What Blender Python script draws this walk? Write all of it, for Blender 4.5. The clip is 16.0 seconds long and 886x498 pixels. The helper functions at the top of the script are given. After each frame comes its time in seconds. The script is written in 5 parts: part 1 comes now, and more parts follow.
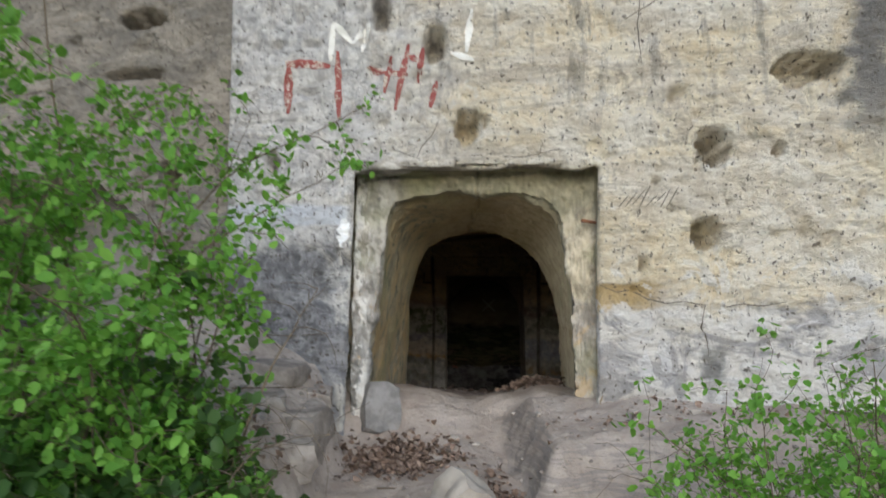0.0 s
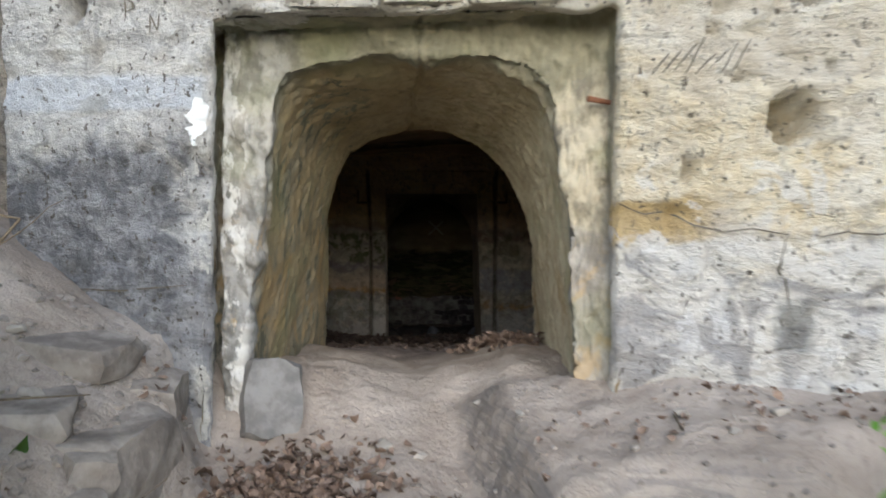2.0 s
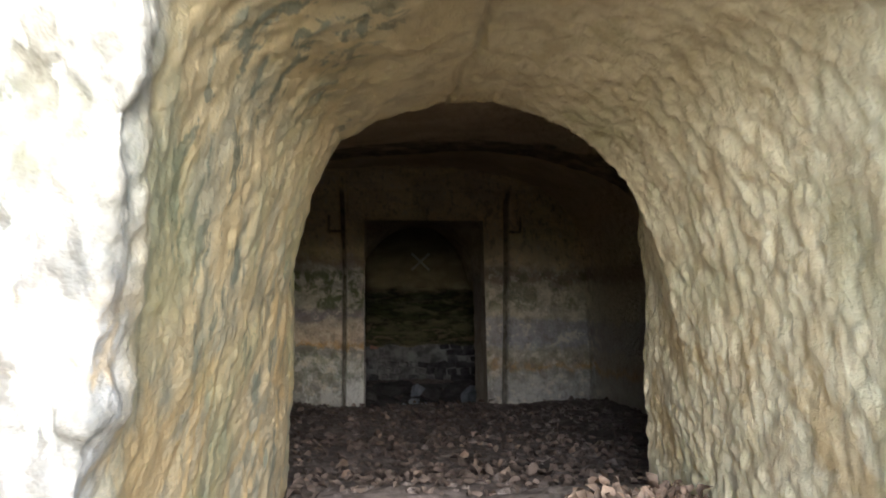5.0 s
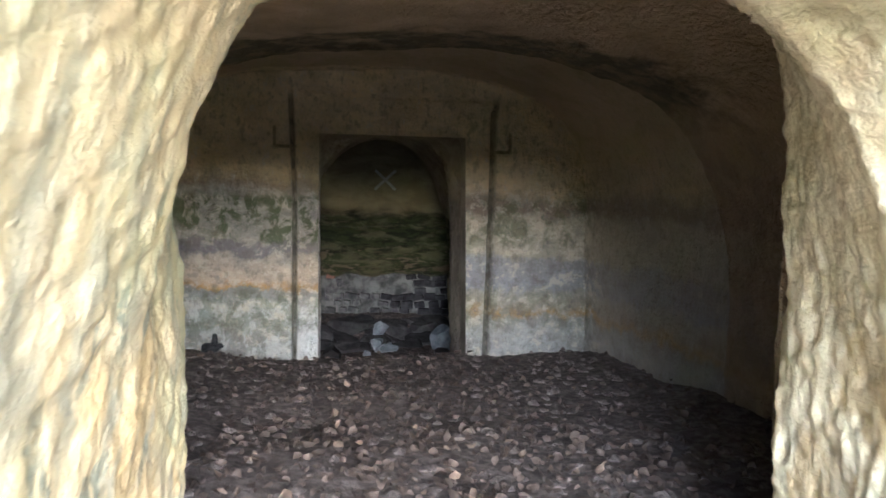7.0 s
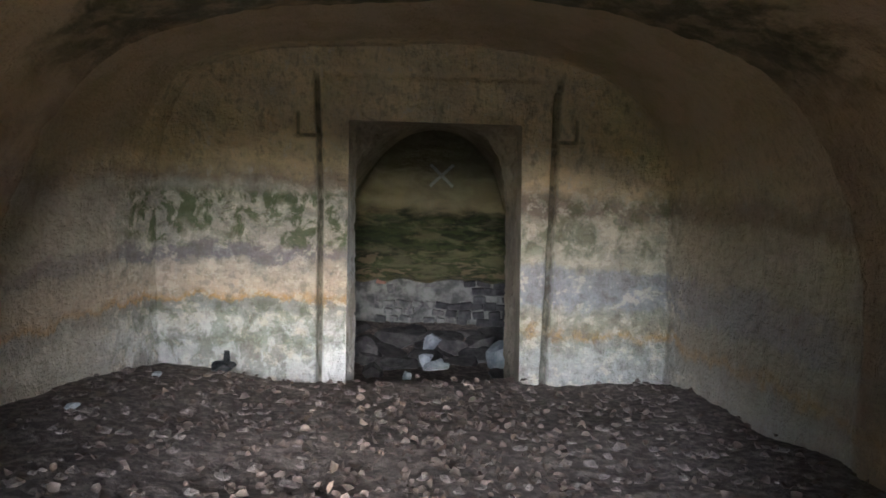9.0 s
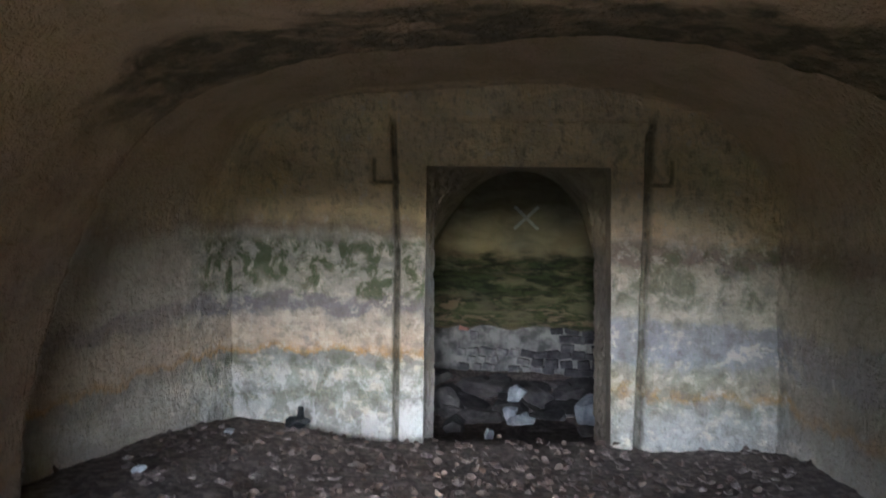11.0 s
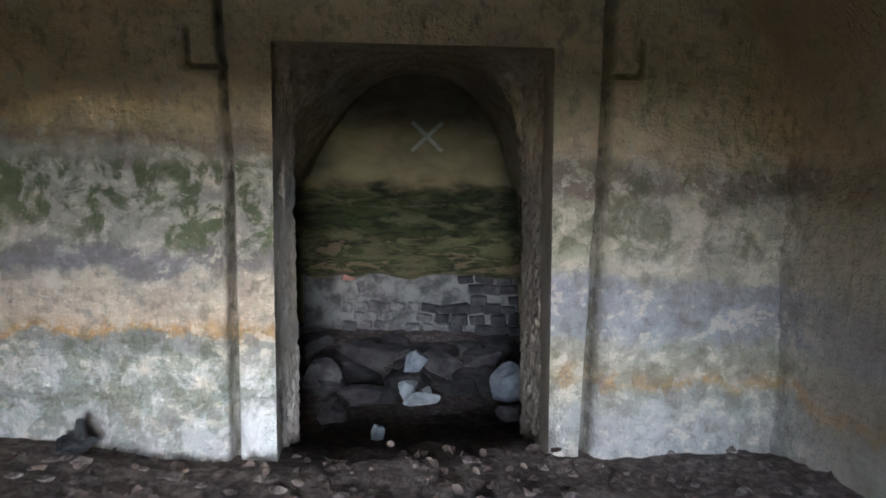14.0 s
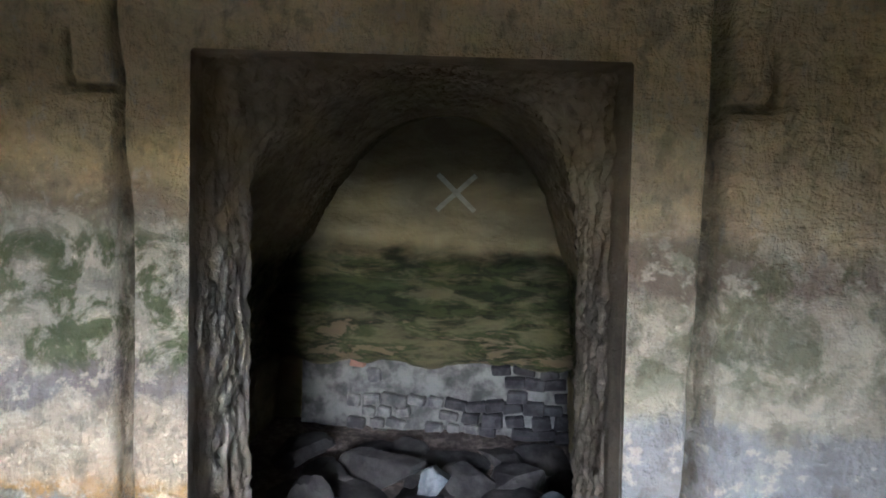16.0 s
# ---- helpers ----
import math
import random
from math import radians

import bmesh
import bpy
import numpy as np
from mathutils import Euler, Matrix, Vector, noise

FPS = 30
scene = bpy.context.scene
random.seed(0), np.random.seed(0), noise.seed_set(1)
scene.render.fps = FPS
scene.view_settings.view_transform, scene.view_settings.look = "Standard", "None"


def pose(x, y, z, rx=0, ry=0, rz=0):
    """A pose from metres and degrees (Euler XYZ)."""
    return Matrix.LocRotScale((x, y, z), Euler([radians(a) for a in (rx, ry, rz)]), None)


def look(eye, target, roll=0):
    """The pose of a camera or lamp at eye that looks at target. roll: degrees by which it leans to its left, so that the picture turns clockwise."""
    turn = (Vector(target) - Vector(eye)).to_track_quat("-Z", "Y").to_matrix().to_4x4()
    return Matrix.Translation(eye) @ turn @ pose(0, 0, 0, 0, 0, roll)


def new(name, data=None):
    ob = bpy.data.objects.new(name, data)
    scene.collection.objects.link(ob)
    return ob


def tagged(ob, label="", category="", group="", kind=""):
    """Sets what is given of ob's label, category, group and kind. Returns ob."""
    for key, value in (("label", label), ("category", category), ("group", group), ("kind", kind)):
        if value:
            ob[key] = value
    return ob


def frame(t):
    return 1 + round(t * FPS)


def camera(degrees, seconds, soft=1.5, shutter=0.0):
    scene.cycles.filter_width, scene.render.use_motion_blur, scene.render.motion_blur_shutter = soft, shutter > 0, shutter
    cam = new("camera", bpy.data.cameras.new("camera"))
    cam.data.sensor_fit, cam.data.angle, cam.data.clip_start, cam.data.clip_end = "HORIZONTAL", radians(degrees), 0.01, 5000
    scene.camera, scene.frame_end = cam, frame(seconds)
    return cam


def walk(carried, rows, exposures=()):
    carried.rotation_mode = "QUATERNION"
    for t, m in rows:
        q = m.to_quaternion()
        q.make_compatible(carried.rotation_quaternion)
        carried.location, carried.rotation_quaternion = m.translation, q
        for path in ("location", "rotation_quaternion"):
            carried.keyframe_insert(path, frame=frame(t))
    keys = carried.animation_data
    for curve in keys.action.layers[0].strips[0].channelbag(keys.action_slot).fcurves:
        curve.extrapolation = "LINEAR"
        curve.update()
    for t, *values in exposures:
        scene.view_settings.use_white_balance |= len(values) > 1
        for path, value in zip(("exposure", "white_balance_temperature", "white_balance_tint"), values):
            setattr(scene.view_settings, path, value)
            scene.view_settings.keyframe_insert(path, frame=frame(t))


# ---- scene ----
cam = camera(63.2, 16.0, soft=1.7, shutter=0.4)
EXPOSURES = [(0, 0.23, 5950, 9), (1.5, 0.57, 5950, 9), (3.0, 0.57, 5900, 9), (3.5, 0.72, 5900, 9), (4.0, 1.1, 5900, 9), (4.5, 1.55, 5900, 9), (5, 2.15, 5900, 9), (6, 3.1, 5800, 9), (7.5, 4.25, 5150, 9), (8.2, 4.4, 5450, 9), (10.5, 4.3, 5150, 9), (12.5, 4.28, 5050, 9), (14.5, 4.45, 5050, 9), (16, 4.8, 5050, 9)]
PATH = [
    (0, (-0.149, 0.058, 1.701), (-0.09, 2.046, 1.912), 0.7),
    (0.5, (-0.099, 0.536, 1.726), (0.03, 2.53, 1.801), 1.9),
    (1, (-0.085, 1.038, 1.775), (0.143, 3.024, 1.716), 1.3),
    (1.5, (-0.026, 1.563, 1.803), (0.315, 3.527, 1.646), -0.0),
    (2, (0.042, 2.219, 1.827), (0.25, 4.208, 1.816), -0.1),
    (2.5, (-0.042, 2.764, 1.923), (0.098, 4.759, 1.92), 0.6),
    (3, (-0.09, 3.195, 2.001), (0.038, 5.191, 2.015), -0.5),
    (3.5, (-0.091, 3.688, 1.989), (0.037, 5.675, 2.183), -0.7),
    (4, (-0.103, 4.05, 1.965), (0.067, 6.027, 2.214), 0.1),
    (4.5, (-0.08, 4.406, 1.969), (0.136, 6.384, 2.173), -0.0),
    (5, (-0.135, 4.741, 2.003), (0.187, 6.714, 2.066), 0.1),
    (7.5, (0.062, 6.571, 2.244), (0.501, 8.512, 2.039), 1.4),
    (8, (0.225, 6.855, 2.203), (0.511, 8.828, 2.043), 2.0),
    (10.3, (0.593, 7.453, 2.291), (0.737, 9.426, 1.995), 2.0),
    (10.5, (0.581, 7.466, 2.305), (0.668, 9.444, 2.023), 2.6),
    (11, (0.56, 7.588, 2.315), (0.518, 9.584, 2.189), 0.9),
    (11.5, (0.552, 7.678, 2.317), (0.483, 9.676, 2.286), 1.0),
    (12, (0.562, 7.89, 2.277), (0.593, 9.886, 2.157), 0.8),
    (12.5, (0.584, 8.237, 2.212), (0.687, 10.22, 1.968), -0.2),
    (13, (0.606, 8.591, 2.194), (0.768, 10.566, 1.929), 1.3),
    (13.5, (0.616, 8.989, 2.168), (0.849, 10.952, 1.861), 2.5),
    (14, (0.732, 9.447, 2.152), (0.966, 11.41, 1.847), 1.2),
    (14.5, (0.784, 9.816, 2.152), (0.989, 11.786, 1.875), 2.0),
    (15, (0.856, 10.222, 2.166), (1.046, 12.197, 1.917), 1.3),
    (15.5, (0.972, 10.506, 2.179), (1.102, 12.491, 1.974), 2.0),
    (16, (1.007, 10.774, 2.191), (1.107, 12.765, 2.023), 2.1),
]
walk(cam, [(t, look(eye, target, roll)) for t, eye, target, roll in PATH], EXPOSURES)

# ---- light and exposure ----
SUN_EL, SUN_AZ = radians(20), radians(181)
world = bpy.data.worlds.new("sky_world")
scene.world = world
world.use_nodes = True
wn = world.node_tree.nodes
sky = wn.new("ShaderNodeTexSky")
sky.sky_type, sky.sun_disc = "NISHITA", False
sky.sun_elevation, sky.sun_rotation = SUN_EL, SUN_AZ
sky.air_density, sky.dust_density = 1.0, 1.0
wn["Background"].inputs[1].default_value = 0.15
world.node_tree.links.new(sky.outputs[0], wn["Background"].inputs[0])
sun = new("sun", bpy.data.lights.new("sun", "SUN"))
sun.data.energy, sun.data.angle, sun.data.color = 1.9, radians(50), (1.0, 0.97, 0.93)
sun.matrix_world = look((-0.3, -13.0, 6.9), (0, 6, 0))


# ---- numeric noise ----
def hash3(i, j, k, s):
    n = (i * 374761393 + j * 668265263 + k * 2147483647 + s * 1274126177) & 0xFFFFFFFF
    n = ((n ^ (n >> 13)) * 1274126177) & 0xFFFFFFFF
    return ((n ^ (n >> 16)) & 0xFFFF) / 32767.5 - 1.0


def vnoise(p, scale=(1, 1, 1), seed=0):
    """Smooth value noise from -1 to 1 at the rows of p."""
    q = np.asarray(p, float) * np.asarray(scale, float) + seed * 17.31
    b = np.floor(q).astype(np.int64)
    f = q - b
    f = f * f * (3 - 2 * f)
    out = 0
    for dx in (0, 1):
        for dy in (0, 1):
            for dz in (0, 1):
                w = (f[:, 0] if dx else 1 - f[:, 0]) * (f[:, 1] if dy else 1 - f[:, 1]) * (f[:, 2] if dz else 1 - f[:, 2])
                out = out + w * hash3(b[:, 0] + dx, b[:, 1] + dy, b[:, 2] + dz, seed)
    return out


def fbm(p, freq, octaves=4, seed=0, stretch=(1, 1, 1)):
    total, amp = 0, 1.0
    for o in range(octaves):
        total = total + amp * vnoise(p, np.array(stretch) * freq * 2 ** o, seed + o)
        amp *= 0.5
    return total


def step(a, b, v):
    t = np.clip((v - a) / (b - a), 0, 1)
    return t * t * (3 - 2 * t)


# ---- mesh helpers ----
def mesh_object(name, verts, faces, mat, parent=None, smooth=True):
    me = bpy.data.meshes.new(name)
    me.from_pydata([tuple(v) for v in verts], [], [tuple(f) for f in faces])
    me.materials.append(mat)
    if smooth:
        me.shade_smooth()
    ob = new(name, me)
    ob.parent = parent
    return ob


def grid_faces(rows, cols, keep=None):
    out = []
    for i in range(rows - 1):
        for j in range(cols - 1):
            if keep is None or keep[i, j]:
                a = i * cols + j
                out.append((a, a + 1, a + cols + 1, a + cols))
    return out


def part(name, bm, material, parent, label=""):
    me = bpy.data.meshes.new(name)
    bm.to_mesh(me)
    bm.free()
    me.materials.append(material)
    ob = new(name, me)
    ob.parent = parent
    if label:
        ob["label"] = label
    return ob


def resample(outline, n):
    """n points at even lengths along an open outline."""
    o = np.array(outline, float)
    d = np.r_[0, np.cumsum(np.hypot(*np.diff(o, axis=0).T))]
    s = np.linspace(0, d[-1], n)
    return np.c_[np.interp(s, d, o[:, 0]), np.interp(s, d, o[:, 1])]


def rounded(outline, passes=2):
    o = np.array(outline, float)
    for _ in range(passes):
        q = [o[0]]
        for a, b in zip(o[:-1], o[1:]):
            q += [0.75 * a + 0.25 * b, 0.25 * a + 0.75 * b]
        o = np.array(q + [o[-1]])
    return o


def loft(rings, n, spacing):
    """Verts and size of a sheet through rings of (depth at x = 0, slope of depth along x, outline)."""
    rows = []
    for (y0, k0, o0), (y1, k1, o1) in zip(rings[:-1], rings[1:]):
        a, b = resample(o0, n), resample(o1, n)
        pa = np.c_[a[:, 0], y0 + k0 * a[:, 0], a[:, 1]]
        pb = np.c_[b[:, 0], y1 + k1 * b[:, 0], b[:, 1]]
        m = max(2, int(np.linalg.norm(pb - pa, axis=1).max() / spacing))
        for i in range(m):
            rows.append(pa + (pb - pa) * i / m)
    rows.append(pb)
    return np.array(rows)


def normals(g):
    du, dv = np.gradient(g, axis=0), np.gradient(g, axis=1)
    nn = np.cross(du, dv)
    return nn / (np.linalg.norm(nn, axis=2, keepdims=True) + 1e-9)


# ---- materials ----
class Nodes:
    """Short ways to wire a material."""

    def __init__(self, name):
        self.mat = bpy.data.materials.new(name)
        self.mat.use_nodes = True
        self.t = self.mat.node_tree
        self.bsdf = self.t.nodes["Principled BSDF"]
        geo = self.t.nodes.new("ShaderNodeNewGeometry")
        self.pos = geo.outputs["Position"]
        sep = self.t.nodes.new("ShaderNodeSeparateXYZ")
        self.t.links.new(self.pos, sep.inputs[0])
        self.x, self.y, self.z = sep.outputs
        sn = self.t.nodes.new("ShaderNodeSeparateXYZ")
        self.t.links.new(geo.outputs["Normal"], sn.inputs[0])
        self.steep = sn.outputs[2]
        self.random = self.t.nodes.new("ShaderNodeObjectInfo").outputs["Random"]
        self.island = geo.outputs["Random Per Island"]

    def put(self, socket, v):
        if isinstance(v, bpy.types.NodeSocket):
            self.t.links.new(v, socket)
        elif isinstance(v, tuple) and len(v) == 3 and socket.type == "RGBA":
            socket.default_value = (*v, 1)
        else:
            socket.default_value = v

    def math(self, op, a, b=0.0, clamp=False):
        n = self.t.nodes.new("ShaderNodeMath")
        n.operation, n.use_clamp = op, clamp
        self.put(n.inputs[0], a)
        self.put(n.inputs[1], b)
        return n.outputs[0]

    def ramp(self, v, lo, hi, a=0.0, b=1.0):
        n = self.t.nodes.new("ShaderNodeMapRange")
        n.interpolation_type = "SMOOTHSTEP"
        for s, w in zip(n.inputs[:5], (v, lo, hi, a, b)):
            self.put(s, w)
        return n.outputs[0]

    def noise(self, scale, stretch=(1, 1, 1), detail=4.0, rough=0.55, warp=0.0):
        m = self.t.nodes.new("ShaderNodeMapping")
        m.inputs["Scale"].default_value = stretch
        self.t.links.new(self.pos, m.inputs[0])
        n = self.t.nodes.new("ShaderNodeTexNoise")
        self.t.links.new(m.outputs[0], n.inputs["Vector"])
        n.inputs["Scale"].default_value, n.inputs["Detail"].default_value = scale, detail
        n.inputs["Roughness"].default_value, n.inputs["Distortion"].default_value = rough, warp
        return n.outputs["Fac"]

    def mix(self, f, a, b, mode="MIX"):
        n = self.t.nodes.new("ShaderNodeMix")
        n.data_type, n.blend_type = "RGBA", mode
        self.put(n.inputs[0], f)
        self.put(n.inputs[6], a)
        self.put(n.inputs[7], b)
        return n.outputs[2]

    def band(self, v, lo, hi, soft):
        return self.math("MULTIPLY", self.ramp(v, lo - soft, lo + soft), self.ramp(v, hi - soft, hi + soft, 1.0, 0.0))

    def done(self, colour, height=None, strength=0.5, distance=0.02, rough=0.9, spec=0.2):
        self.put(self.bsdf.inputs["Base Color"], colour)
        self.put(self.bsdf.inputs["Roughness"], rough)
        self.bsdf.inputs["Specular IOR Level"].default_value = spec
        if height is not None:
            b = self.t.nodes.new("ShaderNodeBump")
            b.inputs["Strength"].default_value, b.inputs["Distance"].default_value = strength, distance
            self.t.links.new(height, b.inputs["Height"])
            self.t.links.new(b.outputs[0], self.bsdf.inputs["Normal"])
        return self.mat


def grain(n, coarse=14, fine=120):
    return n.math("ADD", n.noise(coarse, (1, 1, 1.6), 5), n.math("MULTIPLY", n.noise(fine, detail=3), 0.35))


def facade_material():
    n = Nodes("facade_sandstone")
    big = n.noise(0.8, (1, 1, 1.8), 5, 0.6, 0.8)
    mid = n.noise(2.6, (0.7, 1, 1.3), 7, 0.66, 0.7)
    fleck = n.noise(9.0, (1, 1, 0.8), 6, 0.7, 0.4)
    streak = n.noise(6.0, (1.0, 1, 0.16), 6, 0.65, 0.3)
    beds = n.noise(1.6, (0.35, 0.5, 5.0), 6, 0.65, 0.5)
    spots = n.noise(30.0, (1, 1, 0.8), 3)
    c = n.mix(n.ramp(mid, 0.36, 0.64), (0.58, 0.51, 0.39), (0.80, 0.75, 0.64))
    c = n.mix(n.math("MULTIPLY", n.ramp(big, 0.46, 0.62), 0.75), c, n.mix(n.ramp(fleck, 0.4, 0.6), (0.74, 0.61, 0.38), (0.82, 0.74, 0.56)))
    c = n.mix(n.math("MULTIPLY", n.ramp(beds, 0.50, 0.64), 0.35), c, (0.36, 0.32, 0.26))
    c = n.mix(n.math("MULTIPLY", n.ramp(fleck, 0.55, 0.70), 0.5), c, (0.30, 0.27, 0.22))
    c = n.mix(n.math("MULTIPLY", n.ramp(fleck, 0.42, 0.32), 0.5), c, (0.72, 0.70, 0.64))
    # pale grey weathered skin, more of it over the left part and low down
    wz = n.math("ADD", n.z, n.math("MULTIPLY", n.math("SUBTRACT", mid, 0.5), 1.2))
    wx = n.math("ADD", n.x, n.math("MULTIPLY", n.math("SUBTRACT", mid, 0.5), 2.0))
    left = n.ramp(wx, -0.8, 0.5, 1.0, 0.0)
    c = n.mix(n.math("MULTIPLY", left, 0.75), c, n.mix(n.ramp(fleck, 0.38, 0.62), (0.42, 0.42, 0.43), (0.74, 0.73, 0.71)))
    low = n.ramp(wz, 1.72, 1.95, 1.0, 0.0)
    patch = n.noise(1.9, (1, 1, 1.2), 5, 0.6, 1.2)
    c = n.mix(n.math("MULTIPLY", low, 0.85), c, n.mix(n.ramp(patch, 0.44, 0.54), (0.38, 0.375, 0.385), (0.76, 0.74, 0.70)))
    ochre = n.math("MULTIPLY", n.band(n.math("ADD", n.z, n.math("MULTIPLY", n.math("SUBTRACT", mid, 0.5), 0.3)), 1.84, 2.02, 0.03), n.ramp(n.x, 1.75, 1.5))
    c = n.mix(n.math("MULTIPLY", n.math("MULTIPLY", ochre, n.ramp(n.x, 1.0, 1.2)), 0.85), c, (0.50, 0.36, 0.16))
    # soot-dark damp zone beside the doorway
    edge = n.math("ADD", n.z, n.math("MULTIPLY", n.math("SUBTRACT", mid, 0.5), 0.7))
    damp = n.math("MULTIPLY", n.ramp(wx, -0.75, -1.05), n.ramp(edge, 2.2, 2.42, 1.0, 0.0))
    damp = n.math("MULTIPLY", damp, n.ramp(n.math("ADD", n.z, n.math("MULTIPLY", big, 0.6)), 1.3, 2.0, 0.55, 0.95))
    c = n.mix(damp, c, n.mix(n.ramp(fleck, 0.4, 0.65), (0.17, 0.17, 0.178), (0.38, 0.375, 0.385)))
    # pale band over it
    pale = n.math("MULTIPLY", n.band(n.math("ADD", n.z, n.math("MULTIPLY", n.math("SUBTRACT", mid, 0.5), 0.08)), 2.50, 2.67, 0.02), n.ramp(n.x, -0.7, -0.8))
    c = n.mix(n.math("MULTIPLY", pale, 0.75), c, (0.66, 0.69, 0.74))
    # plaster flakes down the doorway's edge
    flake = n.math("MULTIPLY", n.math("MULTIPLY", n.ramp(n.x, -0.86, -0.78), n.ramp(n.x, -0.45, -0.55)), n.math("MULTIPLY", n.ramp(n.noise(8, (1, 1, 0.6), 5, 0.6), 0.56, 0.60), n.ramp(n.z, 2.9, 2.6)))
    c = n.mix(n.math("MULTIPLY", flake, 0.9), c, (0.74, 0.72, 0.66))
    # pale scaled patches and a dark damp blotch low on the east side
    scale_ = n.math("MULTIPLY", n.ramp(n.noise(2.3, (1, 1, 1.1), 5, 0.55, 1.5), 0.56, 0.585), n.ramp(n.x, 0.9, 1.2))
    c = n.mix(n.math("MULTIPLY", scale_, 0.6), c, n.mix(n.ramp(n.z, 2.0, 2.5), (0.78, 0.77, 0.75), (0.84, 0.76, 0.58)))
    blotch = n.math("MULTIPLY", n.band(n.math("ADD", n.x, n.math("MULTIPLY", fleck, 0.2)), 2.03, 2.20, 0.04), n.band(n.math("ADD", n.z, n.math("MULTIPLY", fleck, 0.2)), 1.42, 1.66, 0.04))
    c = n.mix(n.math("MULTIPLY", blotch, 0.7), c, (0.17, 0.17, 0.16))
    # black run-off streaks
    run = n.math("MULTIPLY", n.ramp(streak, 0.56, 0.68), n.ramp(n.z, 2.9, 4.0))
    c = n.mix(n.math("MULTIPLY", run, 0.55), c, (0.15, 0.145, 0.14))
    far = n.math("MULTIPLY", n.band(n.math("ADD", n.x, n.math("MULTIPLY", n.math("SUBTRACT", mid, 0.5), 1.0)), 2.95, 3.3, 0.1), n.ramp(n.z, 2.6, 3.6))
    c = n.mix(n.math("MULTIPLY", far, 0.85), c, (0.12, 0.12, 0.125))
    # lichen-brown wall past the step, its shade painted into the colour
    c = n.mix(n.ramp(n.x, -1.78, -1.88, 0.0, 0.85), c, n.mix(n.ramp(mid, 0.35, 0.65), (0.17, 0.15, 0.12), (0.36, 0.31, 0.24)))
    c = n.mix(n.math("MULTIPLY", n.ramp(spots, 0.61, 0.68), 0.85), c, (0.12, 0.10, 0.08))
    h = n.math("ADD", grain(n, 12), n.math("ADD", n.math("MULTIPLY", fleck, 0.8), n.math("MULTIPLY", streak, 0.5)))
    return n.done(c, h, 1.0, 0.062)


def tunnel_material():
    n = Nodes("tunnel_sandstone")
    mid = n.noise(2.4, (1, 0.7, 1.6), 6, 0.6, 0.4)
    fine = n.noise(11, (1, 1, 0.6), 5, 0.6)
    drip = n.noise(7.0, (1.2, 1.2, 0.35), 5, 0.6)
    c = n.mix(n.ramp(mid, 0.35, 0.65), (0.42, 0.33, 0.19), (0.53, 0.45, 0.30))
    c = n.mix(n.math("MULTIPLY", n.ramp(fine, 0.5, 0.7), 0.5), c, (0.36, 0.30, 0.20))
    wz = n.math("ADD", n.z, n.math("MULTIPLY", n.math("SUBTRACT", mid, 0.5), 0.9))
    low = n.ramp(wz, 1.45, 1.8, 1.0, 0.0)
    c = n.mix(n.math("MULTIPLY", low, 0.7), c, (0.29, 0.27, 0.24))
    dark = n.math("MULTIPLY", n.ramp(drip, 0.56, 0.66), n.ramp(wz, 1.5, 2.2, 1.0, 0.3))
    c = n.mix(n.math("MULTIPLY", dark, n.ramp(n.x, 0.3, -0.1, 0.25, 0.75)), c, (0.16, 0.16, 0.13))
    # daylight put into colour: paler east wall, darker stained west wall, darker roof
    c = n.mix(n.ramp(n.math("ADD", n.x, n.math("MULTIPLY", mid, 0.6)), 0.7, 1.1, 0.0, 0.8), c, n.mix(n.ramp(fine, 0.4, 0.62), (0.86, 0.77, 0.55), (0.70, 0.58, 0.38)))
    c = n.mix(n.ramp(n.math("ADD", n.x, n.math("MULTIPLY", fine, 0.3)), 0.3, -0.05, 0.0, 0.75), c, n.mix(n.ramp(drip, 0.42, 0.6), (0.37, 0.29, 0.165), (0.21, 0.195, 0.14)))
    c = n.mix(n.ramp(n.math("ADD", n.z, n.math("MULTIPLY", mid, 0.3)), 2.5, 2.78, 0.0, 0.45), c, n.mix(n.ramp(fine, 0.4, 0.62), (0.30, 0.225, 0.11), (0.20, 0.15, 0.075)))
    rec = n.ramp(n.math("ADD", n.y, n.math("MULTIPLY", n.x, 0.24)), 6.14, 5.98)
    skin = n.mix(n.ramp(fine, 0.38, 0.64), (0.50, 0.44, 0.325), (0.21, 0.19, 0.15))
    skin = n.mix(n.ramp(wz, 2.5, 2.75, 0.0, 0.7), skin, (0.24, 0.23, 0.15))
    skin = n.mix(n.ramp(wz, 2.05, 1.9, 0.0, 0.75), skin, n.mix(n.ramp(fine, 0.42, 0.6), (0.30, 0.28, 0.28), (0.17, 0.165, 0.165)))
    skin = n.mix(n.ramp(n.x, -0.25, -0.42, 0.0, 0.65), skin, n.mix(n.ramp(fine, 0.42, 0.58), (0.46, 0.455, 0.44), (0.25, 0.25, 0.24)))
    c = n.mix(n.math("MULTIPLY", rec, 0.85), c, skin)
    # whitewash left on the narrow strip beside the left jamb
    wash = n.math("MULTIPLY", n.math("MULTIPLY", n.ramp(n.x, -0.62, -0.56, 1.0, 0.0), n.ramp(n.y, 6.25, 6.15)), n.ramp(n.noise(9, (1, 1, 0.5), 5, 0.62), 0.49, 0.55))
    c = n.mix(n.math("MULTIPLY", wash, 0.9), c, (0.72, 0.70, 0.65))
    # flecks of dark lichen and rusty seepage on the west jamb
    flecks = n.math("MULTIPLY", n.ramp(n.noise(11, (1, 1, 0.4), 5, 0.68, 0.5), 0.53, 0.58), n.ramp(n.x, 0.25, -0.05))
